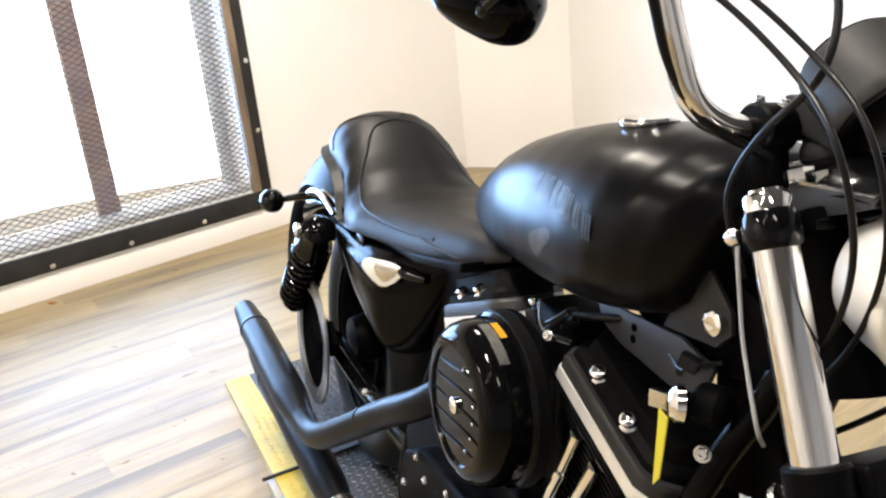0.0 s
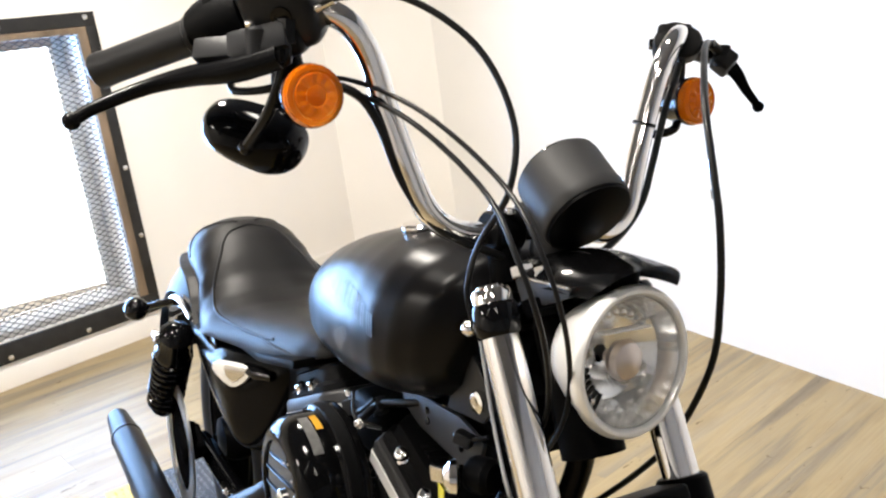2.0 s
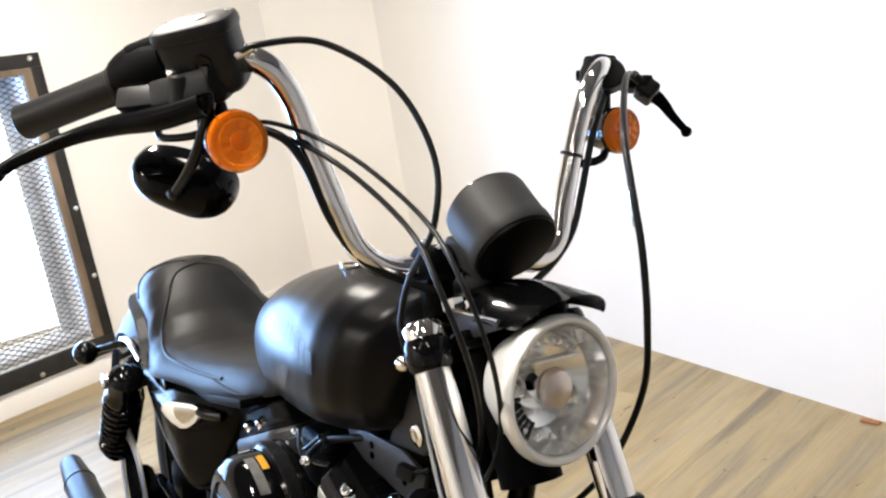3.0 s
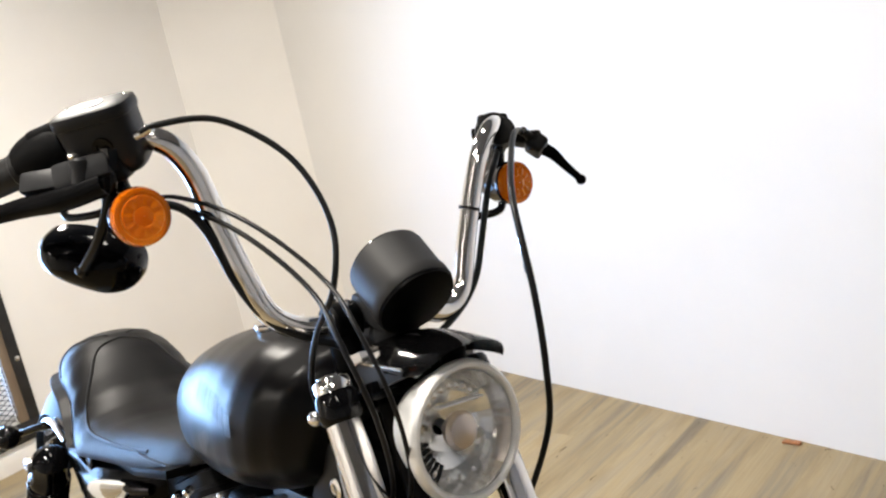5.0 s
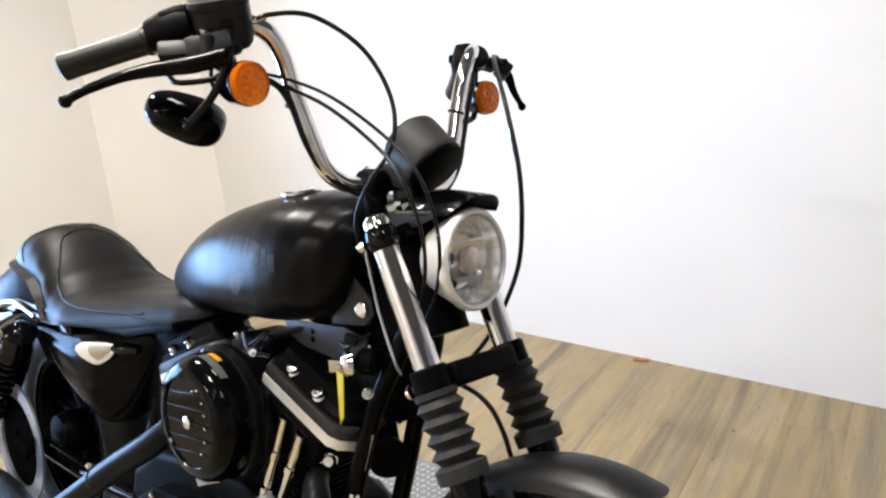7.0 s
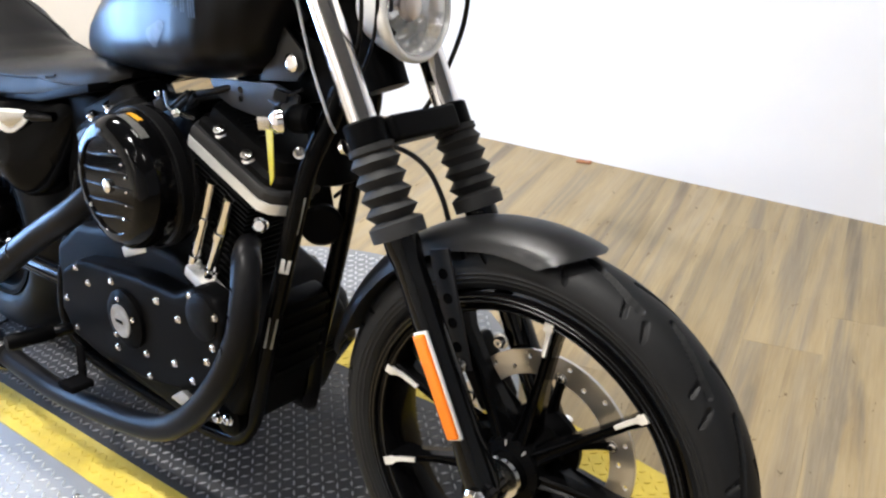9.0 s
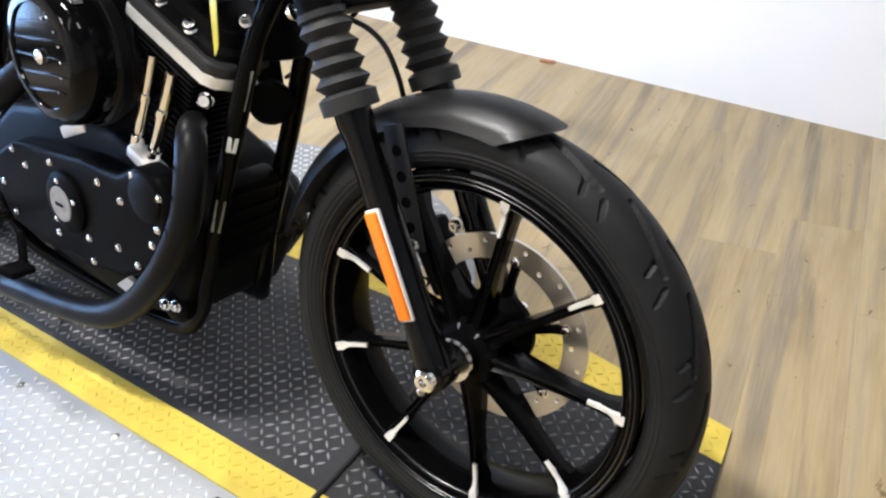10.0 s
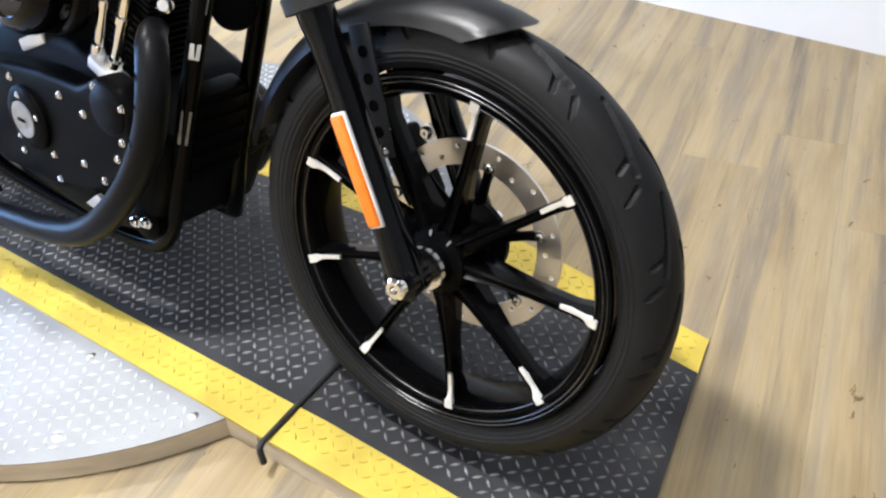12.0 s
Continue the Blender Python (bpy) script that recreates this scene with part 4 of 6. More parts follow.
# brow: a curved plate from the clamp out over the headlight
loops = []
for i in range(17):
    t = i / 16
    x = -0.385 + 0.180 * t
    half = 0.046 + 0.018 * min(1.0, t * 1.6)
    if t > 0.85:
        half -= 0.006 * (t - 0.85) / 0.15
    top = 1.008 + 0.028 * math.sin(0.5 * math.pi * min(1, t * 1.5)) - 0.006 * t * t
    loop = []
    for j in range(15):
        w = -1 + 2 * j / 14
        yy = half * math.sin(w * 1.25) / math.sin(1.25)
        drop = (0.044 - 0.014 * t) * (1 - math.cos(w * 1.25)) / (1 - math.cos(1.25))
        loop.append(Vector((x - 0.026 * t * t * w * w, yy, top - drop)))
    loops.append(loop)
bm = rings(loops, cap=False, closed=False)
bmesh.ops.solidify(bm, geom=bm.faces[:], thickness=0.004)
brow = bpart("headlight_brow", bm, BROW, label="satin black brow over the headlight", steer=True)
# grey oval laid on the brow for the pale wall reflected in its paint
flank = []
for k in range(10):
    u = k / 9
    row = loops[round(4 + 9 * u)]
    span = math.sin(math.pi * (0.08 + 0.84 * u)) ** 0.6
    flank.append([row[0].lerp(row[6], 0.5 + q * 0.42 * span) + Vector((0, -0.0015, 0.0022)) for q in (-1, -0.5, 0, 0.5, 1)])
bm = rings(flank, cap=False, closed=False)
bmesh.ops.solidify(bm, geom=bm.faces[:], thickness=0.002)
bpart("brow_reflection", bm, BRACKET, brow, "grey oval standing in for the brow's reflection", steer=True)
bpart("brow_mount", joined(box((0.10, 0.03, 0.03), pose(-0.315, 0, 1.000), 0.006), rod((-0.245, 0, 1.022), (-0.245, 0, 1.000), 0.014, 20)), SATIN, brow, steer=True)

GA = Vector((0.78, 0, -0.63)).normalized()     # the gauge's back looks forward and down
GC = Vector((-0.324, 0.000, 1.082))
gauge = bpart("speedometer", lathe([(0.042, -0.040), (0.0465, -0.037), (0.0478, -0.031), (0.0478, 0.012), (0.0492, 0.016), (0.0492, 0.026), (0.0478, 0.029), (0.030, 0.0305), (0.0004, 0.031)], GC, GA, 56), GAUGE_GREY, label="round dark grey speedometer housing", steer=True)
bpart("dial_glass", lathe([(0.041, -0.0405), (0.041, -0.0425), (0.001, -0.0425)], GC, GA, 40), GLOSS, gauge, steer=True)
bpart("gauge_bracket", joined(tube([GC + Vector((-0.012, 0, -0.045)), GC + Vector((-0.03, 0, -0.06)), Vector((-0.37, 0, 1.02))], [0.020, 0.022, 0.020], 12), box((0.075, 0.05, 0.03), pose(-0.362, 0, 1.048, 0, 12, 0), 0.008)), DARKPLASTIC, gauge, steer=True)
bpart("gauge_back", lathe([(0.0465, 0.0290), (0.0465, 0.0330), (0.0440, 0.0345), (0.001, 0.0345)], GC, GA, 48), SATIN, gauge, steer=True)

# -- handlebar --
BAR = [(-0.390, 0, 1.038), (-0.392, 0.050, 1.037), (-0.395, 0.095, 1.041), (-0.400, 0.128, 1.062), (-0.407, 0.148, 1.105), (-0.414, 0.170, 1.165), (-0.416, 0.190, 1.220), (-0.422, 0.216, 1.252), (-0.448, 0.254, 1.262), (-0.50, 0.303, 1.246), (-0.555, 0.352, 1.224), (-0.604, 0.398, 1.202)]
right_bar = [Vector((x, -y, z)) for x, y, z in BAR]
left_bar = [Vector((x, y + 0.021 * min(1, y / 0.12), z - (0.016 if 0.06 < y < 0.14 else 0.0))) for x, y, z in BAR]
bar = bpart("handlebar", tube(list(reversed(right_bar[1:])) + left_bar, 0.0127, 20, 8), CHROME, label="tall chrome handlebar", steer=True)
for sy in (-1, 1):
    bpart("riser", joined(rod((-0.378, sy * 0.042, 0.985), (-0.389, sy * 0.042, 1.028), 0.0185, 24), rod((-0.39, sy * 0.024, 1.038), (-0.39, sy * 0.062, 1.038), 0.0235, 28, bev=0.003)), SATIN, bar, "satin black riser clamp", steer=True)
    for dx in (-0.015, 0.015):
        bpart("riser_bolt", capbolt((-0.39 + dx, sy * 0.043, 1.060), (0, 0, 1), 0.005, 0.006), CHROME, bar, steer=True)


def sidep(p, sy):
    return Vector((p[0], p[1] * sy + (0.016 if sy > 0 else 0.0), p[2]))


for sy in (-1, 1):
    right = sy < 0
    g0, g1 = sidep((-0.524, 0.324, 1.237), sy), sidep((-0.612, 0.405, 1.199), sy)
    gd = (g1 - g0).normalized()
    gl = (g1 - g0).length
    prof = [(0.017, 0), (0.0205, 0.001), (0.0205, 0.006), (0.0185, 0.008), (0.0180, 0.018)]
    prof += [(0.0178, 0.030), (0.0177, gl * 0.5), (0.0178, gl - 0.020)]
    prof += [(0.0185, gl - 0.010), (0.0185, gl - 0.003), (0.0150, gl), (0.006, gl - 0.002)]
    bpart("hand_grip", lathe(prof, g0, gd, 28), GRIP, label="smooth black rubber grip", steer=True)
    # switch housing around the bar
    side, upv = gd.cross(Vector((0, 0, 1))).normalized(), None
    upv = side.cross(gd).normalized()
    hs0 = sidep((-0.500, 0.303, 1.247), sy)
    m = along(gd, side, upv, hs0)
    housing = bpart("switch_housing", joined(lathe([(0.019, -0.030), (0.026, -0.026), (0.028, -0.012), (0.027, 0.010), (0.024, 0.024), (0.020, 0.034)], hs0 + upv * 0.004, gd, 32), box((0.040, 0.046, 0.020), m @ Matrix.Translation((-0.010, 0, 0.018)), 0.008, 3)), WRINKLE, label="dark grey switch housing", steer=True)
    bpart("switch_button", box((0.016, 0.010, 0.012), m @ Matrix.Translation((-0.006, -0.028 * sy, 0.006)), 0.003), GLOSS, housing, steer=True)
    bpart("clamp_screw", capbolt(hs0 + upv * 0.024, upv, 0.004, 0.004), STEEL, housing, steer=True)
    pc = sidep((-0.445, 0.262, 1.258), sy) if right else Vector((-0.440, 0.276, 1.250))
    fwd = (Vector((1, 0, 0)) - gd * gd.x).normalized()
    mp = along(gd, fwd, gd.cross(fwd), pc)
    if mp.to_3x3().determinant() < 0:
        mp = along(gd, fwd, fwd.cross(gd), pc)
    if right:
        mt = Matrix.Translation(Vector((-0.438, -0.277, 1.286))) @ Matrix.Rotation(radians(46), 4, "Z") @ Matrix.Rotation(radians(-10), 4, "Y") @ Matrix.Rotation(radians(22), 4, "X")

        def oval(sc, h):
            """A rounded oblong, in the reservoir's own frame."""
            out = []
            for k in range(36):
                a = 2 * math.pi * k / 36
                out.append(mt @ Vector((0.040 * sc * math.copysign(abs(math.cos(a)) ** 0.56, math.cos(a)), 0.030 * sc * math.copysign(abs(math.sin(a)) ** 0.56, math.sin(a)), h)))
            return out

        res = bpart("brake_reservoir", rings([oval(0.70, -0.064), oval(0.84, -0.058), oval(0.92, -0.04), oval(0.96, -0.012), oval(0.97, -0.007)]), CAST, label="dark grey brake fluid reservoir", steer=True)
        bpart("reservoir_cover", rings([oval(1.0, -0.0065), oval(1.02, -0.004), oval(1.02, 0.001), oval(0.98, 0.005), oval(0.86, 0.0066)]), CAST, res, steer=True)
        bpart("cover_emblem", lathe([(0.0070, 0), (0.0110, 0), (0.0110, 0.0010), (0.0070, 0.0010)], mt @ Vector((0.002, 0, 0.0068)), mt.to_3x3() @ Vector((0, 0, 1)), 28), STEEL, res, "silver ring on the cover", steer=True)
        for dx in (-0.032, 0.032):
            bpart("cover_screw", capbolt(mt @ Vector((dx, 0.012, 0.0055)), mt.to_3x3() @ Vector((0, 0, 1)), 0.0035, 0.002), STEEL, res, steer=True)
        bpart("sight_glass", lathe([(0.010, 0), (0.010, 0.003), (0.006, 0.003), (0.006, 0.001)], mt @ Vector((0.006, -0.027, -0.030)), mt.to_3x3() @ Vector((0, -1, -0.1)), 24), GLOSS, res, steer=True)
    perch = bpart("lever_perch", joined(box((0.075 if right else 0.034, 0.030, 0.026 if right else 0.020), mp @ Matrix.Translation((0.024 if right else 0.026, 0.020 if right else 0.024, -0.026 if right else -0.008)), 0.008, 3), rod(mp @ Vector((-0.014, 0, 0)), mp @ Vector((0.016, 0, 0)), 0.021, 24, bev=0.003)), ROCKER, label="dark grey lever perch", steer=True)
    if right:
        ld = Vector((-0.72, -0.69, -0.08)).normalized()
        lside = ld.cross(Vector((0, 0, 1))).normalized()
        bpart("lever_bracket", joined(box((0.060, 0.026, 0.026), along(ld, lside, ld.cross(lside), Vector((-0.440, -0.290, 1.227))) @ Matrix.Rotation(radians(14), 4, "X") @ Matrix.Rotation(radians(-8), 4, "Y"), 0.005, 2), box((0.052, 0.022, 0.022), along(ld, lside, ld.cross(lside), Vector((-0.468, -0.318, 1.219))) @ Matrix.Rotation(radians(24), 4, "X"), 0.004, 2), rod(Vector((-0.436, -0.296, 1.205)), Vector((-0.436, -0.296, 1.241)), 0.0105, 20, bev=0.003)), CAST, perch, "black cast bracket", steer=True)
        bpart("pivot_nut", lathe([(0.0045, 0), (0.005, 0.001), (0.005, 0.004), (0.003, 0.005)], Vector((-0.436, -0.302, 1.241)), (0.35, -0.3, 0.87), 6), STEEL, perch, "bright pivot nut", steer=True)
    if not right:
        bpart("lever_bracket", joined(box((0.038, 0.026, 0.026), along(gd, fwd, gd.cross(fwd), Vector((-0.408, 0.314, 1.230))) @ Matrix.Rotation(radians(20), 4, 'X'), 0.006, 3), rod((-0.404, 0.306, 1.250), (-0.404, 0.306, 1.222), 0.010, 18, bev=0.002), rod((-0.400, 0.280, 1.250), (-0.404, 0.300, 1.240), 0.006, 14)), ROCKER, perch, "dark grey cast bracket", steer=True)
    bpart("pivot_bolt", capbolt(mp @ Vector((0.040, 0.030, -0.012)), (0, 0, 1), 0.007, 0.006), STEEL, perch, steer=True)
    l0 = Vector((-0.418, -0.280, 1.214)) if right else Vector((-0.402, 0.310, 1.226))
    if right:
        lever = [l0, Vector((-0.450, -0.312, 1.202)), Vector((-0.485, -0.345, 1.195)), Vector((-0.508, -0.380, 1.184)), Vector((-0.519, -0.424, 1.165)), Vector((-0.521, -0.446, 1.152))]
    else:
        lever = [l0, Vector((-0.420, 0.346, 1.222)), Vector((-0.448, 0.394, 1.214)), Vector((-0.476, 0.446, 1.198)), Vector((-0.496, 0.495, 1.180)), Vector((-0.504, 0.515, 1.172))]
    bm = tube(lever, [0.012, 0.0125, 0.0100, 0.0074, 0.0064, 0.0060] if right else [0.009, 0.0095, 0.0085, 0.0070, 0.0060, 0.0056], 14)
    lv = bpart("brake_lever" if right else "clutch_lever", joined(bm, ball(lever[-1], 0.0088, 16)), LEVER if right else MATTE, label="satin black hand lever", steer=True)
    bpart("lever_tab", box((0.045, 0.016, 0.012), along((lever[1] - lever[0]).normalized(), (lever[1] - lever[0]).normalized().cross(Vector((0, 0, 1))).normalized(), Vector((0, 0, 1)), lever[0] * 0.6 + lever[1] * 0.4), 0.004), SATIN, lv, "", steer=True)

    # indicator
    sc = sidep((-0.413, 0.252, 1.179), sy)
    ind = bpart("indicator", lathe([(0.009, -0.054), (0.018, -0.048), (0.026, -0.028), (0.0290, -0.006), (0.0305, -0.004), (0.0305, 0.001), (0.0275, 0.001), (0.0265, -0.006), (0.018, -0.024), (0.004, -0.030)], sc, (1, 0, 0.02), 40), GLOSS, label="black bullet indicator with amber lens", steer=True)
    lens = lathe([(0.0298, 0.0012), (0.0298, 0.006), (0.0282, 0.011), (0.0245, 0.0130), (0.0232, 0.0128), (0.0224, 0.0118), (0.0214, 0.0118), (0.0206, 0.0128), (0.0182, 0.0131), (0.0158, 0.0134), (0.0134, 0.0136), (0.0110, 0.0138), (0.0100, 0.0128), (0.0090, 0.0134), (0.0004, 0.0142)], sc, (1, 0, 0.02), 80, cap=False)
    for vert in lens.verts:
        d = vert.co - sc
        rad = math.hypot(d.y, d.z)
        vert.co.x += 0.0011 * math.cos(10 * math.atan2(d.z, d.y)) * max(0.0, 1 - abs(rad - 0.0158) / 0.0062)
    bpart("amber_lens", lens, AMBER, ind, "amber ribbed lens", steer=True).visible_shadow = False
    bpart("lamp_reflector", lathe([(0.027, 0.0004), (0.0245, -0.002), (0.0190, -0.007), (0.0110, -0.011), (0.0004, -0.012)], sc, (1, 0, 0.02), 32, cap=False), TUBE, ind, steer=True)
    for k in range(10):
        a_k = 2 * math.pi * (k + 0.5) / 10
        bpart("lens_rib", rod(sc + Vector((-0.0095, 0.012 * math.cos(a_k), 0.012 * math.sin(a_k))), sc + Vector((-0.001, 0.0235 * math.cos(a_k), 0.0235 * math.sin(a_k))), 0.0014, 6), AMBER_BULB, ind, steer=True)
    bpart("bulb", lathe([(0.0060, -0.021), (0.0085, -0.014), (0.0085, -0.004), (0.006, 0.002), (0.0004, 0.004)], sc, (1, 0, 0.02), 24), AMBER_BULB, ind, "dark amber bulb", steer=True)
    bpart("indicator_stem", tube([sc + Vector((-0.03, 0, 0.02)), sc + Vector((-0.034, sy * 0.006, 0.045)), sidep((-0.44, 0.266, 1.248), sy)], 0.008, 12), GLOSS, ind, steer=True)

    # mirror hanging under the bar
    mc = sidep((-0.550, 0.259, 1.136), sy) if right else Vector((-0.515, 0.252, 1.120))
    mn = Vector((-0.68, 0.60, 0.34)).normalized() if right else Vector((-0.60, -0.78, 0.20)).normalized()
    ml = Vector((0.60, 0.76, -0.38)) if right else Vector((0.70, -0.60, -0.2))
    ml = (ml - mn * ml.dot(mn)).normalized()
    mw = mn.cross(ml)
    loops = []
    for sh, dp in ((1.0, 0.012), (1.0, 0.0), (0.985, -0.008), (0.93, -0.018), (0.82, -0.028), (0.62, -0.037), (0.35, -0.043), (0.05, -0.045)):
        loop = []
        for k in range(40):
            a = 2 * math.pi * k / 40
            ex = math.copysign(abs(math.cos(a)) ** 0.78, math.cos(a))
            ez = math.copysign(abs(math.sin(a)) ** 0.78, math.sin(a))
            wv = 0.0316 * (1 + 0.14 * ex)
            loop.append(mc + ml * (0.057 * ex * sh) + mw * (wv * ez * sh) + mn * dp)
        loops.append(loop)
    if not right:
        # only the arm of this mirror shows
        arm = [Vector((-0.440, 0.272, 1.235)), Vector((-0.440, 0.272, 1.160)), Vector((-0.444, 0.264, 1.140)), Vector((-0.470, 0.236, 1.134))]
        bpart("mirror_arm", tube(arm, 0.0058, 12), GLOSS, bar, steer=True)
        continue
    mir = bpart("mirror", rings(loops), AIRBLACK, label="gloss black teardrop mirror hung below the bar", steer=True)
    bpart("mirror_glass", rings([[mc + (p - mc) * 0.95 + mn * 0.0012 for p in loops[0]], [mc + (p - mc) * 0.95 + mn * 0.0022 for p in loops[0]]]), MIRROR, mir, steer=True)
    st = [sidep((-0.420, 0.272, 1.236), sy), sidep((-0.424, 0.274, 1.205), sy), sidep((-0.455, 0.280, 1.160), sy), sidep((-0.502, 0.286, 1.126), sy)] if right else [Vector((-0.430, 0.262, 1.225)), Vector((-0.432, 0.262, 1.160)), Vector((-0.436, 0.256, 1.136)), Vector((-0.480, 0.244, 1.128))]
    bpart("mirror_stem", joined(tube(st, 0.0058, 12), ball(st[-1], 0.008, 14), rod(st[0] + Vector((0, 0, 0.012)), st[0] - Vector((0, 0, 0.010)), 0.009, 6)), GLOSS, mir, steer=True)

# cables, as they hang from the bar
def cable(name, pts, r, label, sheen=CABLE):
    return bpart(name, tube(pts, r, 10, 8), sheen, label=label)


cable("throttle_cable", [(-0.385, -0.246, 1.264), (-0.368, -0.228, 1.274), (-0.350, -0.172, 1.274), (-0.312, -0.119, 1.231), (-0.281, -0.098, 1.164), (-0.271, -0.108, 1.102), (-0.323, -0.106, 1.049), (-0.357, -0.100, 1.006), (-0.362, -0.098, 0.970), (-0.35, -0.08, 0.91)], 0.0033, "black throttle cable")
bpart("cable_ferrule", rod((-0.384, -0.245, 1.265), (-0.372, -0.232, 1.272), 0.0042, 12), STEEL)
IDLE = [(-0.462, -0.238, 1.196), (-0.429, -0.201, 1.202), (-0.345, -0.160, 1.172), (-0.268, -0.122, 1.113), (-0.208, -0.120, 1.063), (-0.199, -0.096, 0.985), (-0.230, -0.068, 0.903), (-0.269, -0.061, 0.841), (-0.300, -0.060, 0.832), (-0.318, -0.062, 0.862)]
cable("throttle_cable", IDLE, 0.0025, "black idle cable")
cable("brake_hose", [(x - 0.016 * min(1, k / 4), y - 0.012 * min(1, k / 4), z - 0.010 + 0.004 * (k > 6)) for k, (x, y, z) in enumerate(IDLE[:8])] + [(-0.300, -0.062, 0.80)], 0.0028, "black front brake hose")
cable("switch_loom", [(-0.47, -0.268, 1.226), (-0.445, -0.25, 1.205), (-0.412, -0.205, 1.192), (-0.400, -0.182, 1.165), (-0.396, -0.158, 1.105), (-0.388, -0.135, 1.065), (-0.380, -0.105, 1.040), (-0.37, -0.05, 1.015)], 0.0046, "black wiring loom along the bar")
cable("switch_loom", [(-0.470, 0.285, 1.226), (-0.445, 0.255, 1.205), (-0.425, 0.228, 1.185), (-0.420, 0.212, 1.150), (-0.414, 0.192, 1.095), (-0.406, 0.172, 1.055), (-0.398, 0.140, 1.024), (-0.385, 0.09, 1.000), (-0.37, 0.05, 0.995)], 0.0046, "black wiring loom along the bar")
cable("indicator_wire", [(-0.425, -0.262, 1.198), (-0.447, -0.262, 1.183), (-0.459, -0.264, 1.190), (-0.460, -0.262, 1.228)], 0.0030, "thin black wire loop")
bpart("lever_guard", tube([(-0.536, -0.291, 1.224), (-0.530, -0.292, 1.211), (-0.519, -0.292, 1.199), (-0.498, -0.292, 1.191), (-0.448, -0.274, 1.193), (-0.424, -0.262, 1.203)], 0.0042, 10), LEVER, bar, "thin black steel loop")
cable("clutch_cable", [(-0.436, 0.302, 1.238), (-0.404, 0.264, 1.242), (-0.366, 0.221, 1.227), (-0.282, 0.140, 1.175), (-0.249, 0.119, 1.123), (-0.229, 0.115, 1.055), (-0.232, 0.125, 0.975), (-0.257, 0.144, 0.893), (-0.306, 0.146, 0.795), (-0.365, 0.150, 0.725), (-0.46, 0.152, 0.635), (-0.55, 0.15, 0.565)], 0.0040, "black clutch cable")
bpart("cable_adjuster", joined(rod((-0.2485, 0.1190, 1.119), (-0.2435, 0.1178, 1.103), 0.0050, 12), rod((-0.2400, 0.1170, 1.091), (-0.2370, 0.1164, 1.081), 0.0050, 6)), STEEL, label="steel clutch cable adjuster")
cable("fork_wire", [(-0.356, -0.088, 0.950), (-0.350, -0.090, 0.930), (-0.339, -0.090, 0.892), (-0.326, -0.090, 0.852), (-0.297, -0.090, 0.789), (-0.300, -0.075, 0.765)], 0.0021, "thin grey cable behind the fork", DULL)
cable("front_brake_line", [(-0.300, 0.020, 0.735), (-0.283, 0.033, 0.727), (-0.249, 0.033, 0.720), (-0.218, 0.033, 0.702), (-0.196, 0.034, 0.670), (-0.184, 0.035, 0.640), (-0.165, 0.045, 0.56), (-0.140, 0.055, 0.47)], 0.0040, "black front brake line")
for z, y, x in ((1.160, -0.165, -0.405), (1.145, 0.196, -0.420)):
    bpart("cable_tie", lathe([(0.0135, -0.002), (0.0145, -0.002), (0.0145, 0.002), (0.0135, 0.002)], (x - 0.004, y + (0.001 if y < 0 else -0.010), z), (0.05, -0.3 if y < 0 else 0.3, 1), 20), CABLE, bar)

# -- tank --
TX = [-1.045, -1.02, -0.98, -0.92, -0.86, -0.80, -0.74, -0.68, -0.62, -0.56, -0.50, -0.45, -0.41, -0.385, -0.374]
TTOP = [0.815, 0.842, 0.873, 0.910, 0.940, 0.965, 0.984, 0.999, 1.010, 1.018, 1.022, 1.019, 1.008, 0.982, 0.950]
TBOT = [0.795, 0.785, 0.781, 0.780, 0.781, 0.783, 0.785, 0.788, 0.793, 0.799, 0.808, 0.816, 0.826, 0.845, 0.880]
THALF = [0.022, 0.040, 0.058, 0.079, 0.099, 0.115, 0.127, 0.136, 0.142, 0.146, 0.146, 0.138, 0.121, 0.090, 0.045]
loops = []
for k in range(57):
    f = k / 56 * (len(TX) - 1)
    ii = range(len(TX))
    x, zt, zb, hw = (float(np.interp(f, ii, q)) for q in (TX, TTOP, TBOT, THALF))
    mid = zb + (zt - zb) * 0.46
    loop = []
    for j in range(48):
        a = 2 * math.pi * j / 48
        c, s = math.cos(a), math.sin(a)
        e = 2.0 / (2.35 if s > 0 else 3.0)
        yy = hw * math.copysign(abs(c) ** e, c)
        zz = mid + (zt - mid if s > 0 else mid - zb) * math.copysign(abs(s) ** e, s)
        lean = 0.055 * min(1.0, max(0.0, (x + 0.60) / 0.18)) * (1 - (zz - zb) / (zt - zb)) ** 1.3
        loop.append(Vector((x - lean, yy, zz)))
    loops.append(loop)
tank = bpart("fuel_tank", rings(loops), DENIM, label="satin black teardrop fuel tank")
GCAP = Vector((-0.580, -0.030, 0.997))
bpart("fuel_cap", joined(lathe([(0.030, 0.0), (0.031, 0.008), (0.022, 0.011), (0.024, 0.013), (0.033, 0.015), (0.0345, 0.018), (0.0345, 0.022), (0.032, 0.025), (0.02, 0.0262)], GCAP, (-0.06, -0.08, 1), 36)), CHROME, tank, "chrome fuel cap")
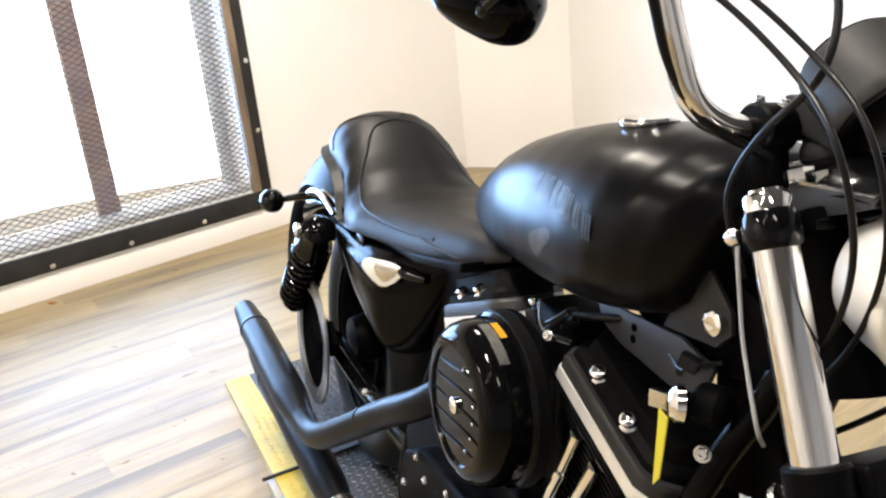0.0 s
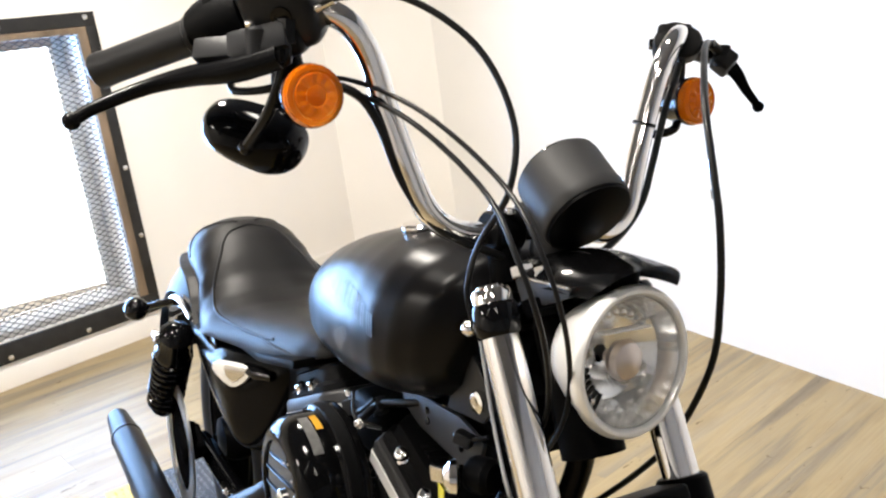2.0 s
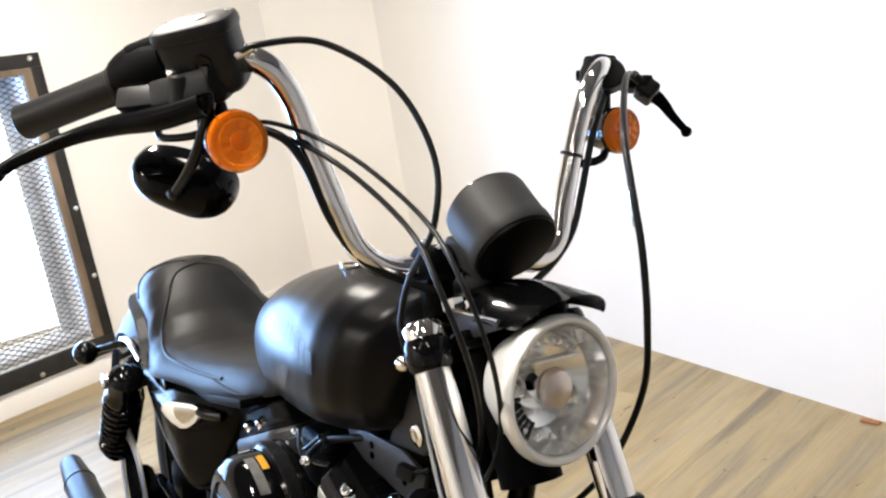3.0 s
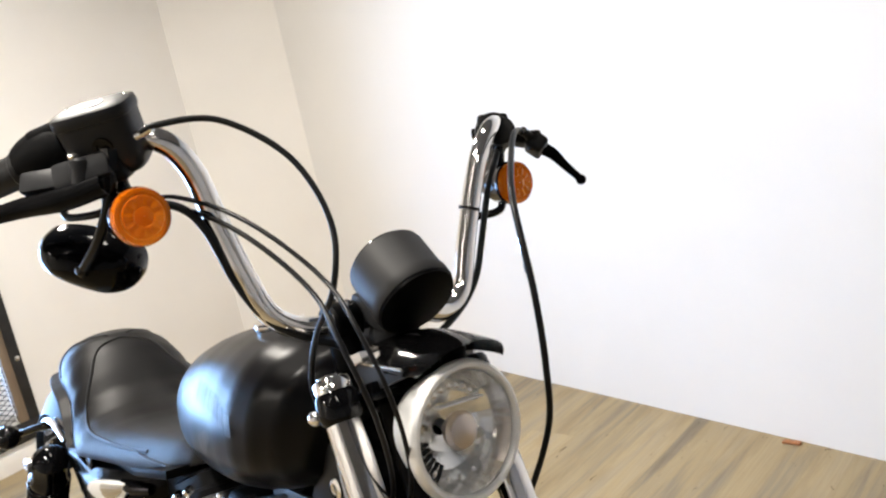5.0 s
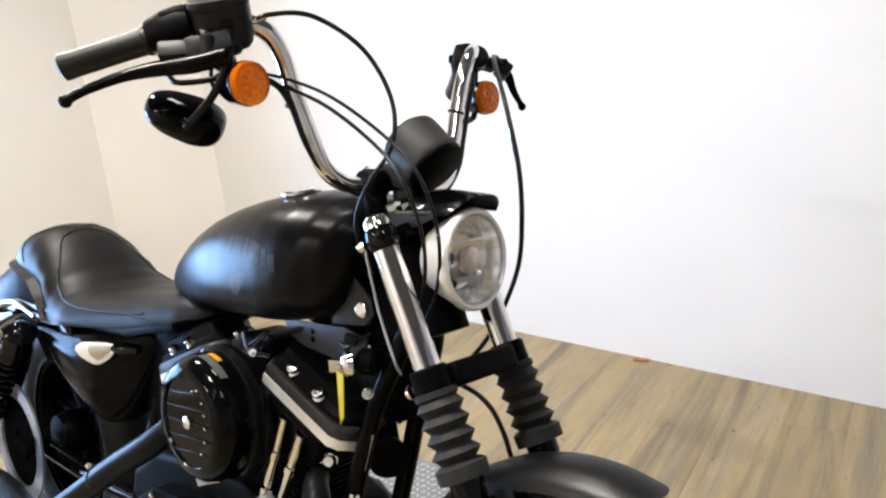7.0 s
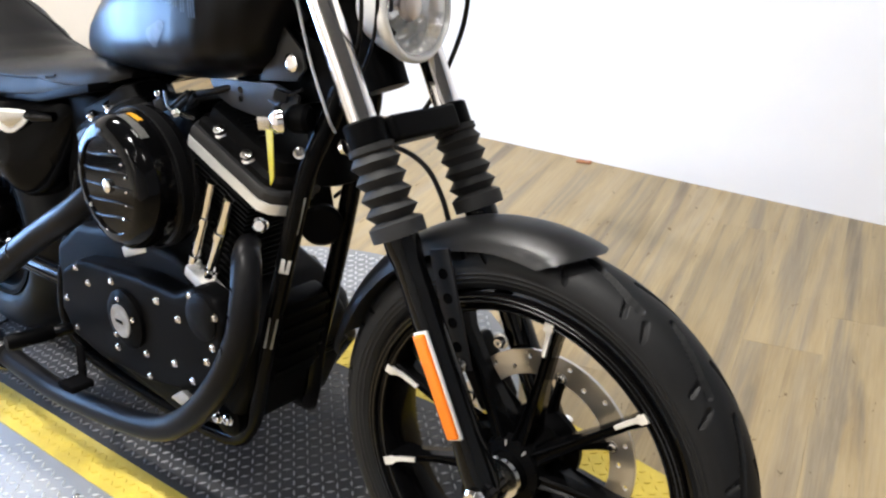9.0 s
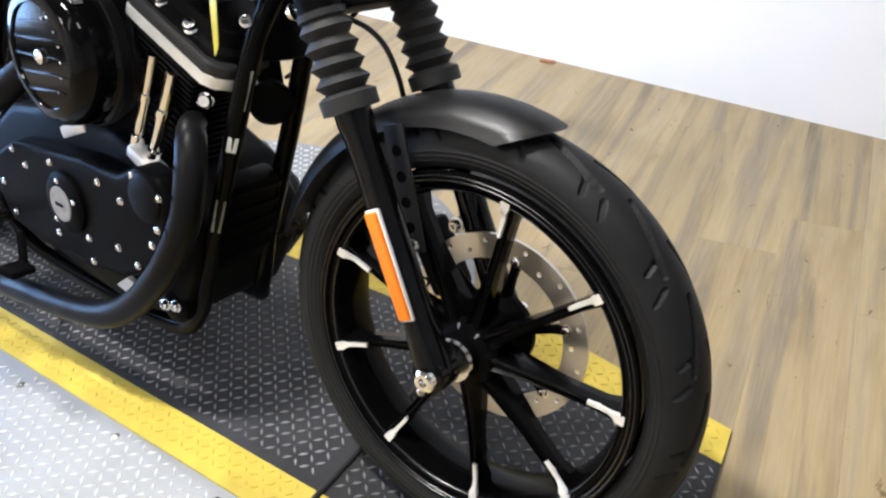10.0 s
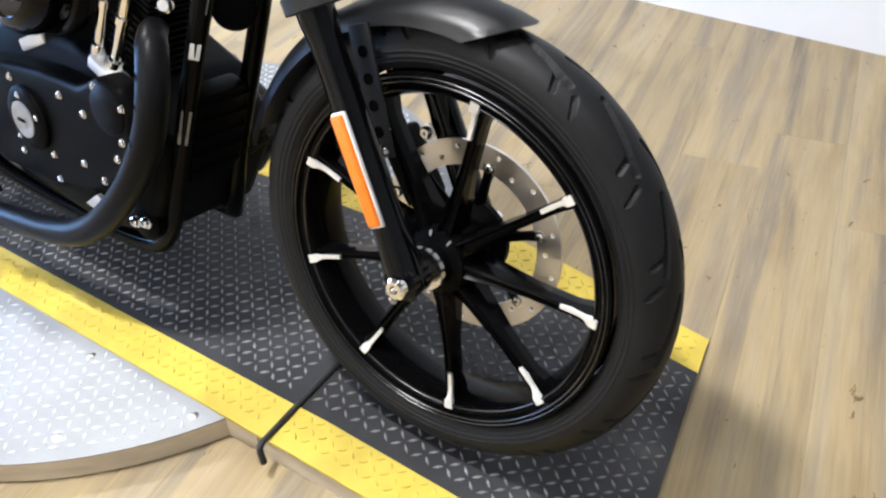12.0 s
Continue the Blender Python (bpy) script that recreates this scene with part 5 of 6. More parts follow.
for yy in (-0.06, 0.06):
    tab = bpart("tank_mount", prism([(-0.430, 0.902), (-0.420, 0.902), (-0.376, 0.864), (-0.371, 0.842), (-0.390, 0.822), (-0.474, 0.812)], yy - 0.002 - 0.002, yy + 0.002, 0.0012), LIPGREY, label="dark grey tank mounting plate")
    bpart("mount_bolt", lathe([(0.0125, 0), (0.0135, 0.002), (0.0135, 0.008), (0.010, 0.010), (0.006, 0.0095)], (-0.392, yy - 0.004, 0.848), (0, -1, 0), 16), CHROME, tab)


def tank_side(x, z):
    """The y of the tank's right flank."""
    f = float(np.interp(x, TX, range(len(TX))))
    ii = range(len(TX))
    zt, zb, hw = (float(np.interp(f, ii, q)) for q in (TTOP, TBOT, THALF))
    mid = zb + (zt - zb) * 0.46
    h = (zt - mid) if z > mid else (mid - zb)
    p = 2.35 if z > mid else 3.0
    return -hw * max(0.0, 1 - min(1.0, abs(z - mid) / h) ** p) ** (1 / p)


def flank_patch(levels):
    """A thin painted shape that lies on the tank's flank, from (left x, right x, z) levels."""
    bm = bmesh.new()
    rows = []
    for xl, xr, z in levels:
        xs = [xl + (xr - xl) * q / 3 for q in range(4)]
        rows.append([bm.verts.new((x, tank_side(x, z) - 0.0007, z)) for x in xs])
    for low, high in zip(rows, rows[1:]):
        for q in range(3):
            bm.faces.new((low[q], low[q + 1], high[q + 1], high[q]))
    return bm


# worn grey lettering reduced to slanted bars along an arc, with a plain shape below
for k in range(8):
    u = k / 7
    xc, zc = -0.650 + 0.135 * u, 0.921 + 0.020 * math.sin(math.pi * (0.25 + 0.6 * u)) - 0.012 * u
    tall = 0.030 - 0.006 * abs(u - 0.6)
    for j in range(2 + (k % 3 == 1)):
        xa = xc + (j - 1) * 0.0062
        lean = 0.003 - 0.006 * u
        bpart("letter_bar", flank_patch([(xa + lean * h, xa + lean * h + 0.0040, zc + tall * (h - 0.5)) for h in (0, 0.25, 0.5, 0.75, 1)]), TEXTGREY, tank, "worn grey painted bar")
bpart("painted_shape", flank_patch([(-0.636, -0.626, 0.850), (-0.647, -0.616, 0.859), (-0.651, -0.607, 0.868), (-0.645, -0.596, 0.877), (-0.622, -0.590, 0.886), (-0.606, -0.593, 0.893)]), TEXTGREY, tank, "worn grey painted shape")

# -- seat --
SX = [-0.845, -0.87, -0.92, -1.00, -1.09, -1.19, -1.28, -1.36, -1.42, -1.46, -1.52, -1.58, -1.63, -1.67, -1.70, -1.715]
ST = [0.785, 0.800, 0.804, 0.796, 0.784, 0.771, 0.763, 0.769, 0.793, 0.822, 0.860, 0.880, 0.880, 0.870, 0.852, 0.822]
SB = [0.766, 0.756, 0.742, 0.724, 0.708, 0.698, 0.690, 0.682, 0.680, 0.728, 0.760, 0.772, 0.778, 0.782, 0.786, 0.792]
SH = [0.060, 0.083, 0.098, 0.112, 0.126, 0.143, 0.160, 0.174, 0.182, 0.180, 0.174, 0.170, 0.164, 0.155, 0.143, 0.118]


def seat_section(f, grow=0.0):
    ii = range(len(SX))
    x, zt, zb, hw = (float(np.interp(f, ii, q)) for q in (SX, ST, SB, SH))
    loop = []
    hump = max(0.0, min(1.0, (-1.32 - x) / 0.16))
    for j in range(56):
        a = 2 * math.pi * j / 56
        c, s = math.cos(a), math.sin(a)
        if s >= 0:
            e = 2.0 / (2.3 - 0.1 * hump)
            width = hw * (1 - 0.22 * hump)
            yy = width * math.copysign(abs(c) ** e, c)
            zm = zb + (zt - zb) * 0.10
            zz = zm + (zt - zm) * abs(s) ** e
            zz -= 0.012 * (1 - abs(c)) ** 2 * (1 - hump)
        else:
            e = 2.0 / 4.0
            yy = hw * (1 - 0.22 * hump * (1 + s) ** 3) * math.copysign(abs(c) ** e, c)
            zm = zb + (zt - zb) * 0.10
            zz = zm - (zm - zb) * abs(s) ** e
        loop.append(Vector((x, yy * (1 + grow), zz + grow * 0.05)))
    return loop


seat = bpart("seat", rings([seat_section(k / 60 * (len(SX) - 1)) for k in range(61)]), VINYL, label="black stitched vinyl solo seat with raised back")


def seat_line(pts):
    """A welt along the seat, given as (station, ring index)."""
    out = []
    for f, j in smooth_2d(pts):
        sec = seat_section(f)
        j = j % 56
        i0 = int(j)
        w = j - i0
        out.append(sec[i0] * (1 - w) + sec[(i0 + 1) % 56] * w)
    return out


def smooth_2d(pts):
    return [(v.x, v.y) for v in smooth_path([(a, b, 0) for a, b in pts], 6)]


for mir_ in (0, 1):
    cv = (lambda j: j) if mir_ == 0 else (lambda j: 28 - j)
    pts = [(3.3, cv(24.8)), (4.4, cv(24.5)), (5.5, cv(23.6)), (6.6, cv(22.6)), (8.0, cv(21.5)), (9.2, cv(20.0)), (10.2, cv(17.5)), (10.6, cv(14))]
    bpart("welt", tube(seat_line(pts), 0.0034, 8, smooth=False), VINYL, seat, "raised seat welt")
    pts = [(1.6, cv(29.0)), (2.6, cv(27.4)), (3.4, cv(26.0)), (3.9, cv(24.7))]
    bpart("welt", tube(seat_line(pts), 0.003, 8, smooth=False), VINYL, seat)
    pts = [(10.9, cv(15.2)), (11.6, cv(18.5)), (12.2, cv(21.5)), (12.0, cv(24.5)), (11.3, cv(26.8))]
    bpart("welt", tube(seat_line(pts), 0.003, 8, smooth=False), VINYL, seat)
bpart("seat_pan", prism([(-0.88, 0.760), (-1.08, 0.714), (-1.30, 0.698), (-1.50, 0.690), (-1.50, 0.676), (-1.30, 0.680), (-1.08, 0.698), (-0.88, 0.744)], -0.125, 0.125, 0.003), SATIN, seat)

# -- rear mudguard, struts, shocks, swingarm --
loops = []
for i in range(33):
    ang = radians(40 + (172 - 40) * i / 32)
    loop = []
    for j in range(13):
        t = -1 + 2 * j / 12
        yy = 0.150 * t
        rr = 0.436 - 0.105 * abs(t) ** 2.8
        loop.append(RW_C + Vector((rr * math.cos(ang) - 0.10, yy, rr * math.sin(ang) + 0.025)))
    loops.append(loop)
bm = rings(loops, cap=False, closed=False)
bmesh.ops.solidify(bm, geom=bm.faces[:], thickness=0.003)
bpart("rear_mudguard", bm, DENIM, label="satin black rear mudguard")
for sy in (-1, 1):
    strut = bpart("mudguard_strut", prism([(-1.28, 0.690), (-1.42, 0.712), (-1.60, 0.712), (-1.74, 0.665), (-1.80, 0.615), (-1.79, 0.590), (-1.70, 0.632), (-1.58, 0.672), (-1.42, 0.672), (-1.28, 0.655)], sy * 0.151 - 0.006, sy * 0.151 + 0.006, 0.004), GLOSS, label="gloss black mudguard strut")
    bpart("strut_trim", tube([(-1.46, sy * 0.166, 0.690), (-1.58, sy * 0.164, 0.704), (-1.68, sy * 0.162, 0.688), (-1.76, sy * 0.160, 0.650)], [0.005, 0.008, 0.008, 0.005], 10), CHROME, strut, "bright strut trim")
    bs = Vector((-1.800, sy * 0.232, 0.640))
    ri = bpart("rear_indicator", joined(lathe([(0.006, -0.034), (0.020, -0.028), (0.028, -0.012), (0.030, 0.0), (0.028, 0.012), (0.020, 0.026), (0.008, 0.031)], bs, (0.6, 0, 0), 28)), GLOSS, label="gloss black ball indicator on a stalk")
    bpart("stalk", tube([bs + Vector((0.01, -sy * 0.02, 0.004)), bs + Vector((0.06, -sy * 0.06, 0.022)), Vector((-1.70, sy * 0.13, 0.672))], [0.008, 0.009, 0.012], 12), GLOSS, ri)
    s_top, s_bot = Vector((-1.465, sy * 0.195, 0.668)), Vector((-1.745, sy * 0.195, 0.378))
    sd = (s_bot - s_top)
    ln = sd.length
    shock = bpart("shock_absorber", lathe([(0.014, 0), (0.026, 0.008), (0.037, 0.02), (0.037, 0.075), (0.042, 0.085), (0.042, 0.10), (0.026, 0.105), (0.022, ln - 0.06), (0.034, ln - 0.055), (0.034, ln - 0.04), (0.018, ln - 0.03), (0.016, ln)], s_top, sd, 32), GLOSS, label="black coil spring shock absorber")
    turns, npt = 9, 150
    a_, u_, v_ = basis(sd)
    pts = [s_top + a_ * (0.105 + (ln - 0.165) * k / npt) + (u_ * math.cos(2 * math.pi * turns * k / npt) + v_ * math.sin(2 * math.pi * turns * k / npt)) * 0.039 for k in range(npt + 1)]
    bpart("coil_spring", tube(pts, 0.0062, 8, smooth=False), GLOSS, shock)
    bpart("shock_cap", lathe([(0.012, 0), (0.017, 0.003), (0.017, 0.012), (0.010, 0.015)], s_top + Vector((-0.03, sy * 0.034, -0.02)), (0, sy, 0), 20), STEEL, shock, "chrome cap")
    bpart("swingarm", tube([(-1.02, sy * 0.10, 0.320), (-1.25, sy * 0.115, 0.315), (-1.60, sy * 0.120, 0.320), (-1.66, sy * 0.120, 0.322)], [0.024, 0.021, 0.024, 0.02], 16), GLOSS, label="black swingarm")
    bpart("rear_axle_nut", lathe([(0.010, 0), (0.018, 0.002), (0.018, 0.014), (0.012, 0.018)], (-1.60, sy * 0.142, 0.335), (0, sy, 0), 6), CHROME)
bpart("tail_lamp", lathe([(0.030, 0), (0.034, 0.004), (0.032, 0.02), (0.015, 0.026)], RW_C + Vector((-0.34, 0, 0.13)), (-1, 0, 0.2), 28), GLOSS, label="black tail lamp")
bpart("rear_brake_caliper", box((0.075, 0.05, 0.05), pose(-1.505, -0.175, 0.385, 0, 25, 0), 0.012, 3), MATTE)

# -- right side cover with its badge --
cov = [(-1.490, 0.668), (-1.20, 0.690), (-1.00, 0.710), (-0.955, 0.702), (-0.942, 0.680), (-0.970, 0.625), (-1.035, 0.550), (-1.095, 0.502), (-1.150, 0.484), (-1.205, 0.492), (-1.355, 0.555), (-1.445, 0.624)]


def cover_mesh(sy):
    c = Vector((-1.15, 0, 0.60))
    loops = []
    for sh, y in ((1.0, 0.095), (1.0, 0.116), (0.99, 0.124), (0.965, 0.132), (0.92, 0.139), (0.83, 0.146), (0.68, 0.151), (0.45, 0.154), (0.2, 0.155)):
        pts = smooth_path([(x, 0, z) for x, z in cov] + [(cov[0][0], 0, cov[0][1])], 4)[:-1]
        loop = []
        for p in pts:
            q = c + (p - c) * sh
            x = q.x if q.x < -1.2 else -1.2 + (q.x + 1.2) * 0.60
            side = y + 0.06 * max(0.0, -1.10 - q.x) - 0.45 * max(0.0, x + 1.2)
            loop.append(Vector((x, sy * side, q.z)))
        loops.append(loop)
    return rings(loops)


cover = bpart("side_cover", cover_mesh(-1), COVER, label="satin black side cover with a silver badge")
bpart("cover_ledge", tube([(-1.145, -0.131, 0.668), (-1.115, -0.120, 0.664), (-1.080, -0.100, 0.664)], [0.010, 0.013, 0.009], 12), SLIDER, cover, "gloss black lock ledge")
BADGE = Matrix.Translation((-1.165, -0.150, 0.655)) @ Matrix.Rotation(radians(33), 4, "Z")
bpart("badge", prism([(-0.050, 0.004), (-0.047, 0.014), (-0.036, 0.020), (0.0, 0.021), (0.040, 0.020), (0.052, 0.016), (0.046, 0.004), (0.028, -0.014), (0.008, -0.026), (-0.006, -0.027), (-0.022, -0.020), (-0.040, -0.008)], -0.008, 0.004, 0.003, m=BADGE), ALLOY, cover, "silver shield badge")
bpart("badge_shape", prism([(-0.014, 0.017), (0.042, 0.017), (0.032, 0.002), (0.014, -0.012), (0.002, -0.015), (-0.012, -0.005), (-0.017, 0.008)], -0.0105, -0.0078, 0.0012, m=BADGE), STEEL, cover)
bpart("left_side_cover", cover_mesh(1), DENIM, label="satin black side cover")

# -- frame --
frame_mat = FRAMEPAINT
frame_ob = bpart("frame", tube([(-0.36, 0, 0.90), (-0.50, 0, 0.88), (-0.75, 0, 0.80), (-0.98, 0, 0.73), (-1.25, 0, 0.68)], 0.024, 16), frame_mat, label="black tubular steel frame")
for sy in (-1, 1):
    bpart("down_tube", tube([(-0.325, sy * 0.025, 0.845), (-0.345, sy * 0.040, 0.775), (-0.368, -0.070 if sy < 0 else 0.032, 0.69), (-0.408, -0.085 if sy < 0 else 0.030, 0.54), (-0.474, -0.090 if sy < 0 else 0.032, 0.33), (-0.52, sy * 0.09 if sy < 0 else 0.05, 0.20), (-0.60, sy * 0.09, 0.145), (-0.85, sy * 0.10, 0.14), (-1.05, sy * 0.12, 0.18), (-1.10, sy * 0.12, 0.30), (-1.08, sy * 0.06, 0.55), (-1.10, sy * 0.05, 0.68), (-1.30, sy * 0.06, 0.68)], 0.0155, 14), frame_mat, frame_ob)
for name_, z0, z1, mat_ in (("tube_label", 0.532, 0.556, WHITE_LABEL), ("tube_label", 0.388, 0.448, STICKER), ("tube_label", 0.600, 0.660, STICKER)):
    xs = [float(np.interp(z, (0.33, 0.54, 0.69), (-0.474, -0.408, -0.368))) for z in (z0, z1)]
    ys = [float(np.interp(z, (0.33, 0.54, 0.69), (-0.090, -0.085, -0.070))) for z in (z0, z1)]
    up_ = Vector((xs[1] - xs[0], ys[1] - ys[0], z1 - z0))
    out_ = Vector((0.72, -0.69, 0.0))
    out_ = (out_ - up_.normalized() * out_.dot(up_.normalized())).normalized()
    mid_ = Vector((sum(xs) / 2, sum(ys) / 2, (z0 + z1) / 2)) + out_ * 0.0146
    bpart(name_, box((0.015, 0.0022, up_.length), along(up_.normalized().cross(out_) * -1, out_, up_.normalized(), mid_), 0.0008), mat_, frame_ob, "printed label, unreadable")
bpart("neck_gusset", prism([(-0.33, 0.87), (-0.33, 0.80), (-0.42, 0.78), (-0.56, 0.80), (-0.60, 0.85), (-0.45, 0.90)], -0.045, 0.045, 0.004), SATIN, frame_ob, "black neck plate")
for sy in (-1,):
    bpart("coil_bracket", prism([(-0.60, 0.800), (-0.44, 0.812), (-0.385, 0.800), (-0.395, 0.770), (-0.44, 0.752), (-0.545, 0.762), (-0.585, 0.775)], -0.066, -0.060, 0.0015), BRACKET, frame_ob, "dark grey engine bracket")
for x, z in ((-0.520, 0.792), (-0.520, 0.778), (-0.435, 0.775)):
    bpart("bracket_hole", lathe([(0.0002, 0), (0.005, 0), (0.005, 0.0012), (0.0002, 0.0012)], (x, -0.0662, z), (0, -1, 0), 14), GLOSS, frame_ob)
coil = bpart("ignition_coil", joined(lathe([(0.012, 0), (0.019, 0.006), (0.021, 0.012), (0.021, 0.030), (0.016, 0.036)], (-0.385, -0.086, 0.772), (0.90, 0.38, 0.05), 32)), SATIN, label="black cylindrical horn cover")
bpart("horn_cap", lathe([(0.004, -0.016), (0.012, -0.014), (0.019, -0.008), (0.020, 0.0), (0.012, 0.004)], (-0.380, -0.104, 0.772), (0.4, 0.75, 0.0), 24), CHROME, coil, "domed chrome cap")
bpart("horn_bracket", box((0.024, 0.004, 0.020), pose(-0.404, -0.112, 0.766, 8, 0, 30), 0.0015), STEEL, coil, "bright steel bracket")
bpart("hang_tag", rings([[Vector((-0.398 + 0.020 * w - 0.002 * t, -0.116 - 0.004 * w, 0.760 - 0.082 * t)) for w, t in ((0, 0), (1, 0), (1, 0.82), (0.45, 1.0))], [Vector((-0.398 + 0.020 * w - 0.002 * t, -0.1175 - 0.004 * w, 0.760 - 0.082 * t)) for w, t in ((0, 0), (1, 0), (1, 0.82), (0.45, 1.0))]]), TAG, label="small yellow plastic tag")

bpart("neck_brace", box((0.052, 0.048, 0.13), pose(-0.388, -0.004, 0.722, 0, -14, 0), 0.010), SATIN, frame_ob)
horn = bpart("horn", lathe([(0.012, -0.030), (0.024, -0.026), (0.032, -0.010), (0.034, 0.0), (0.034, 0.008), (0.028, 0.012), (0.010, 0.009), (0.0004, 0.009)], Vector((-0.402, -0.014, 0.590)), (0.75, -0.66, 0), 36), SATIN, label="round black horn")
bpart("horn_mount", box((0.020, 0.036, 0.085), pose(-0.415, -0.006, 0.640, 0, -12, 0), 0.004), SATIN, horn)

# -- engine --
CR = Vector((-0.652, 0, 0.329))
bpart("crankcase", prism([(-0.48, 0.30), (-0.470, 0.38), (-0.53, 0.45), (-0.66, 0.50), (-0.82, 0.50), (-1.00, 0.47), (-1.10, 0.40), (-1.12, 0.28), (-1.02, 0.20), (-0.70, 0.165), (-0.53, 0.20)], -0.125, 0.105, 0.018, seg=3), WRINKLE, label="black air-cooled V-twin engine case")


def cyl_frame(tilt):
    base = CR if tilt > 0 else CR + Vector((-0.085, 0, 0.0))
    a = Vector((math.sin(radians(tilt)), 0, math.cos(radians(tilt))))
    p = Vector((a.z, 0, -a.x))
    return along(p, (0, 1, 0), a, base)


def fins(name, m, a0, a1, n, half_p, half_y, grow, parent):
    """Cooling fins, each a thin plate."""
    for k in range(n):
        h = a0 + (a1 - a0) * (k + 0.5) / n
        g = grow * k / n
        bpart(name, box(((half_p + g) * 2, (half_y + g) * 2, 0.004), m @ Matrix.Translation((0, 0, h)), 0.0014, 1), WRINKLE, parent)


for tilt, nm in ((22.5, "front"), (-22.5, "rear")):
    m = cyl_frame(tilt)
    cylinder = bpart("cylinder", box((0.090, 0.110, 0.115), m @ Matrix.Translation((-0.008, -0.01, 0)) @ Matrix.Translation((0, 0, 0.2175)), 0.01), WRINKLE, label="black finned engine cylinder")
    fins("fin", m @ Matrix.Translation((-0.012, -0.040, 0)), 0.16, 0.275, 9, 0.062, 0.050, 0.0, cylinder)
    bpart("cylinder_head", box((0.10, 0.110, 0.077), m @ Matrix.Translation((-0.008, -0.01, 0)) @ Matrix.Translation((0, 0, 0.3135)), 0.01), WRINKLE, cylinder)
    fins("head_fin", m @ Matrix.Translation((-0.012, -0.046, 0)), 0.277, 0.352, 7, 0.066, 0.052, 0.012, cylinder)
    # rocker box: silver gasket band, stepped cover with ribs
    def outline(sc, y0, y1):
        pts = [(-0.118, y0 + 0.02), (-0.105, y0), (0.078, y0), (0.096, y0 + 0.010), (0.110, y0 + 0.035), (0.110, y1 - 0.035), (0.078, y1), (-0.105, y1), (-0.118, y1 - 0.02)]
        return [(x * sc, y * sc) for x, y in pts]
    loops = []
    for h, sc in ((0.354, 1.0), (0.372, 1.0)):
        loops.append([m @ Vector((x, y, h)) for x, y in outline(sc, -0.108, -0.012)])
    bpart("rocker_gasket", rings(loops), ALLOY, cylinder, "bright machined rocker band")
    loops = []
    for h, sc in ((0.3725, 0.985), (0.388, 0.985), (0.393, 0.955), (0.395, 0.80)):
        loops.append([m @ Vector((x, y, h)) for x, y in outline(sc, -0.108, 0.020)])
    bpart("rocker_lip", rings(loops), LIPGREY, cylinder, "dark grey rocker lip")
    loops = []
    for h, sc in ((0.3935, 0.93), (0.404, 0.925), (0.410, 0.84), (0.432, 0.81), (0.437, 0.75)):
        loops.append([m @ Vector((x - 0.002, y + 0.003, h)) for x, y in outline(sc, -0.108, 0.020)])
    bpart("rocker_cover", rings(loops), WRINKLE, cylinder, "black stepped rocker cover")
    for k in range(6):
        bpart("cover_rib", box((0.005, 0.055, 0.004), m @ Matrix.Translation((-0.034 + k * 0.0095, -0.050, 0.4385)), 0.0012, 1), WRINKLE, cylinder)
    for p_, y_ in ((-0.052, -0.0880), (0.020, -0.0890)):
        bpart("rocker_bolt", lathe([(0.012, 0), (0.0125, 0.003), (0.0095, 0.006), (0.0095, 0.013), (0.006, 0.0155)], m @ Vector((p_, y_, 0.405)), m.to_3x3() @ Vector((0, -0.55, 0.83)), 16), CHROME, cylinder, "chrome bolt")
    # pushrod tubes and tappet blocks
    for d0, d1 in ((-0.030, -0.027), (0.011, 0.021)):
        b0 = m @ Vector((d0, -0.108, 0.150))
        b1 = m @ Vector((d1, -0.110, 0.335))
        bpart("pushrod_tube", joined(rod(b0, b1, 0.0095, 18), rod(b0, b0 + (b1 - b0) * 0.18, 0.0135, 18, bev=0.002), rod(b0 + (b1 - b0) * 0.55, b0 + (b1 - b0) * 0.62, 0.0125, 18)), CHROME, cylinder, "chrome pushrod tube")
    bpart("tappet_block", joined(box((0.085, 0.03, 0.022), m @ Matrix.Translation((0.010, -0.113, 0.152)), 0.005), capbolt(m @ Vector((-0.019, -0.113, 0.163)), m.to_3x3() @ Vector((0, 0, 1)), 0.006, 0.007), capbolt(m @ Vector((0.042, -0.113, 0.163)), m.to_3x3() @ Vector((0, 0, 1)), 0.006, 0.007)), ALLOY, cylinder, "bright tappet block")

bpart("battery_box", box((0.17, 0.15, 0.27), pose(-1.03, 0, 0.585), 0.012, 2), SATIN, label="black battery box")

# gearcase cover on the right
gear = [(-1.02, 0.300), (-1.00, 0.385), (-0.93, 0.425), (-0.83, 0.440), (-0.70, 0.455), (-0.60, 0.455), (-0.545, 0.485), (-0.49, 0.480), (-0.465, 0.445), (-0.475, 0.380), (-0.52, 0.315), (-0.60, 0.270), (-0.72, 0.245), (-0.88, 0.235), (-0.98, 0.250)]
gcov = bpart("gearcase_cover", prism(gear, -0.168, -0.118, 0.014, seg=4), SATIN, label="black engine side cover with chrome bolts")
TC = Vector((-0.757, -0.168, 0.360))
bpart("timer_cover", lathe([(0.056, 0), (0.056, 0.006), (0.051, 0.011), (0.034, 0.0135), (0.001, 0.0135)], TC, (0, -1, 0), 48), SATIN, gcov)
bpart("timer_emblem", lathe([(0.0315, 0.0132), (0.0315, 0.0155), (0.026, 0.0165), (0.024, 0.0155), (0.014, 0.0158), (0.013, 0.0168), (0.001, 0.0168)], TC, (0, -1, 0), 40), EMBLEM, gcov, "round silver emblem")
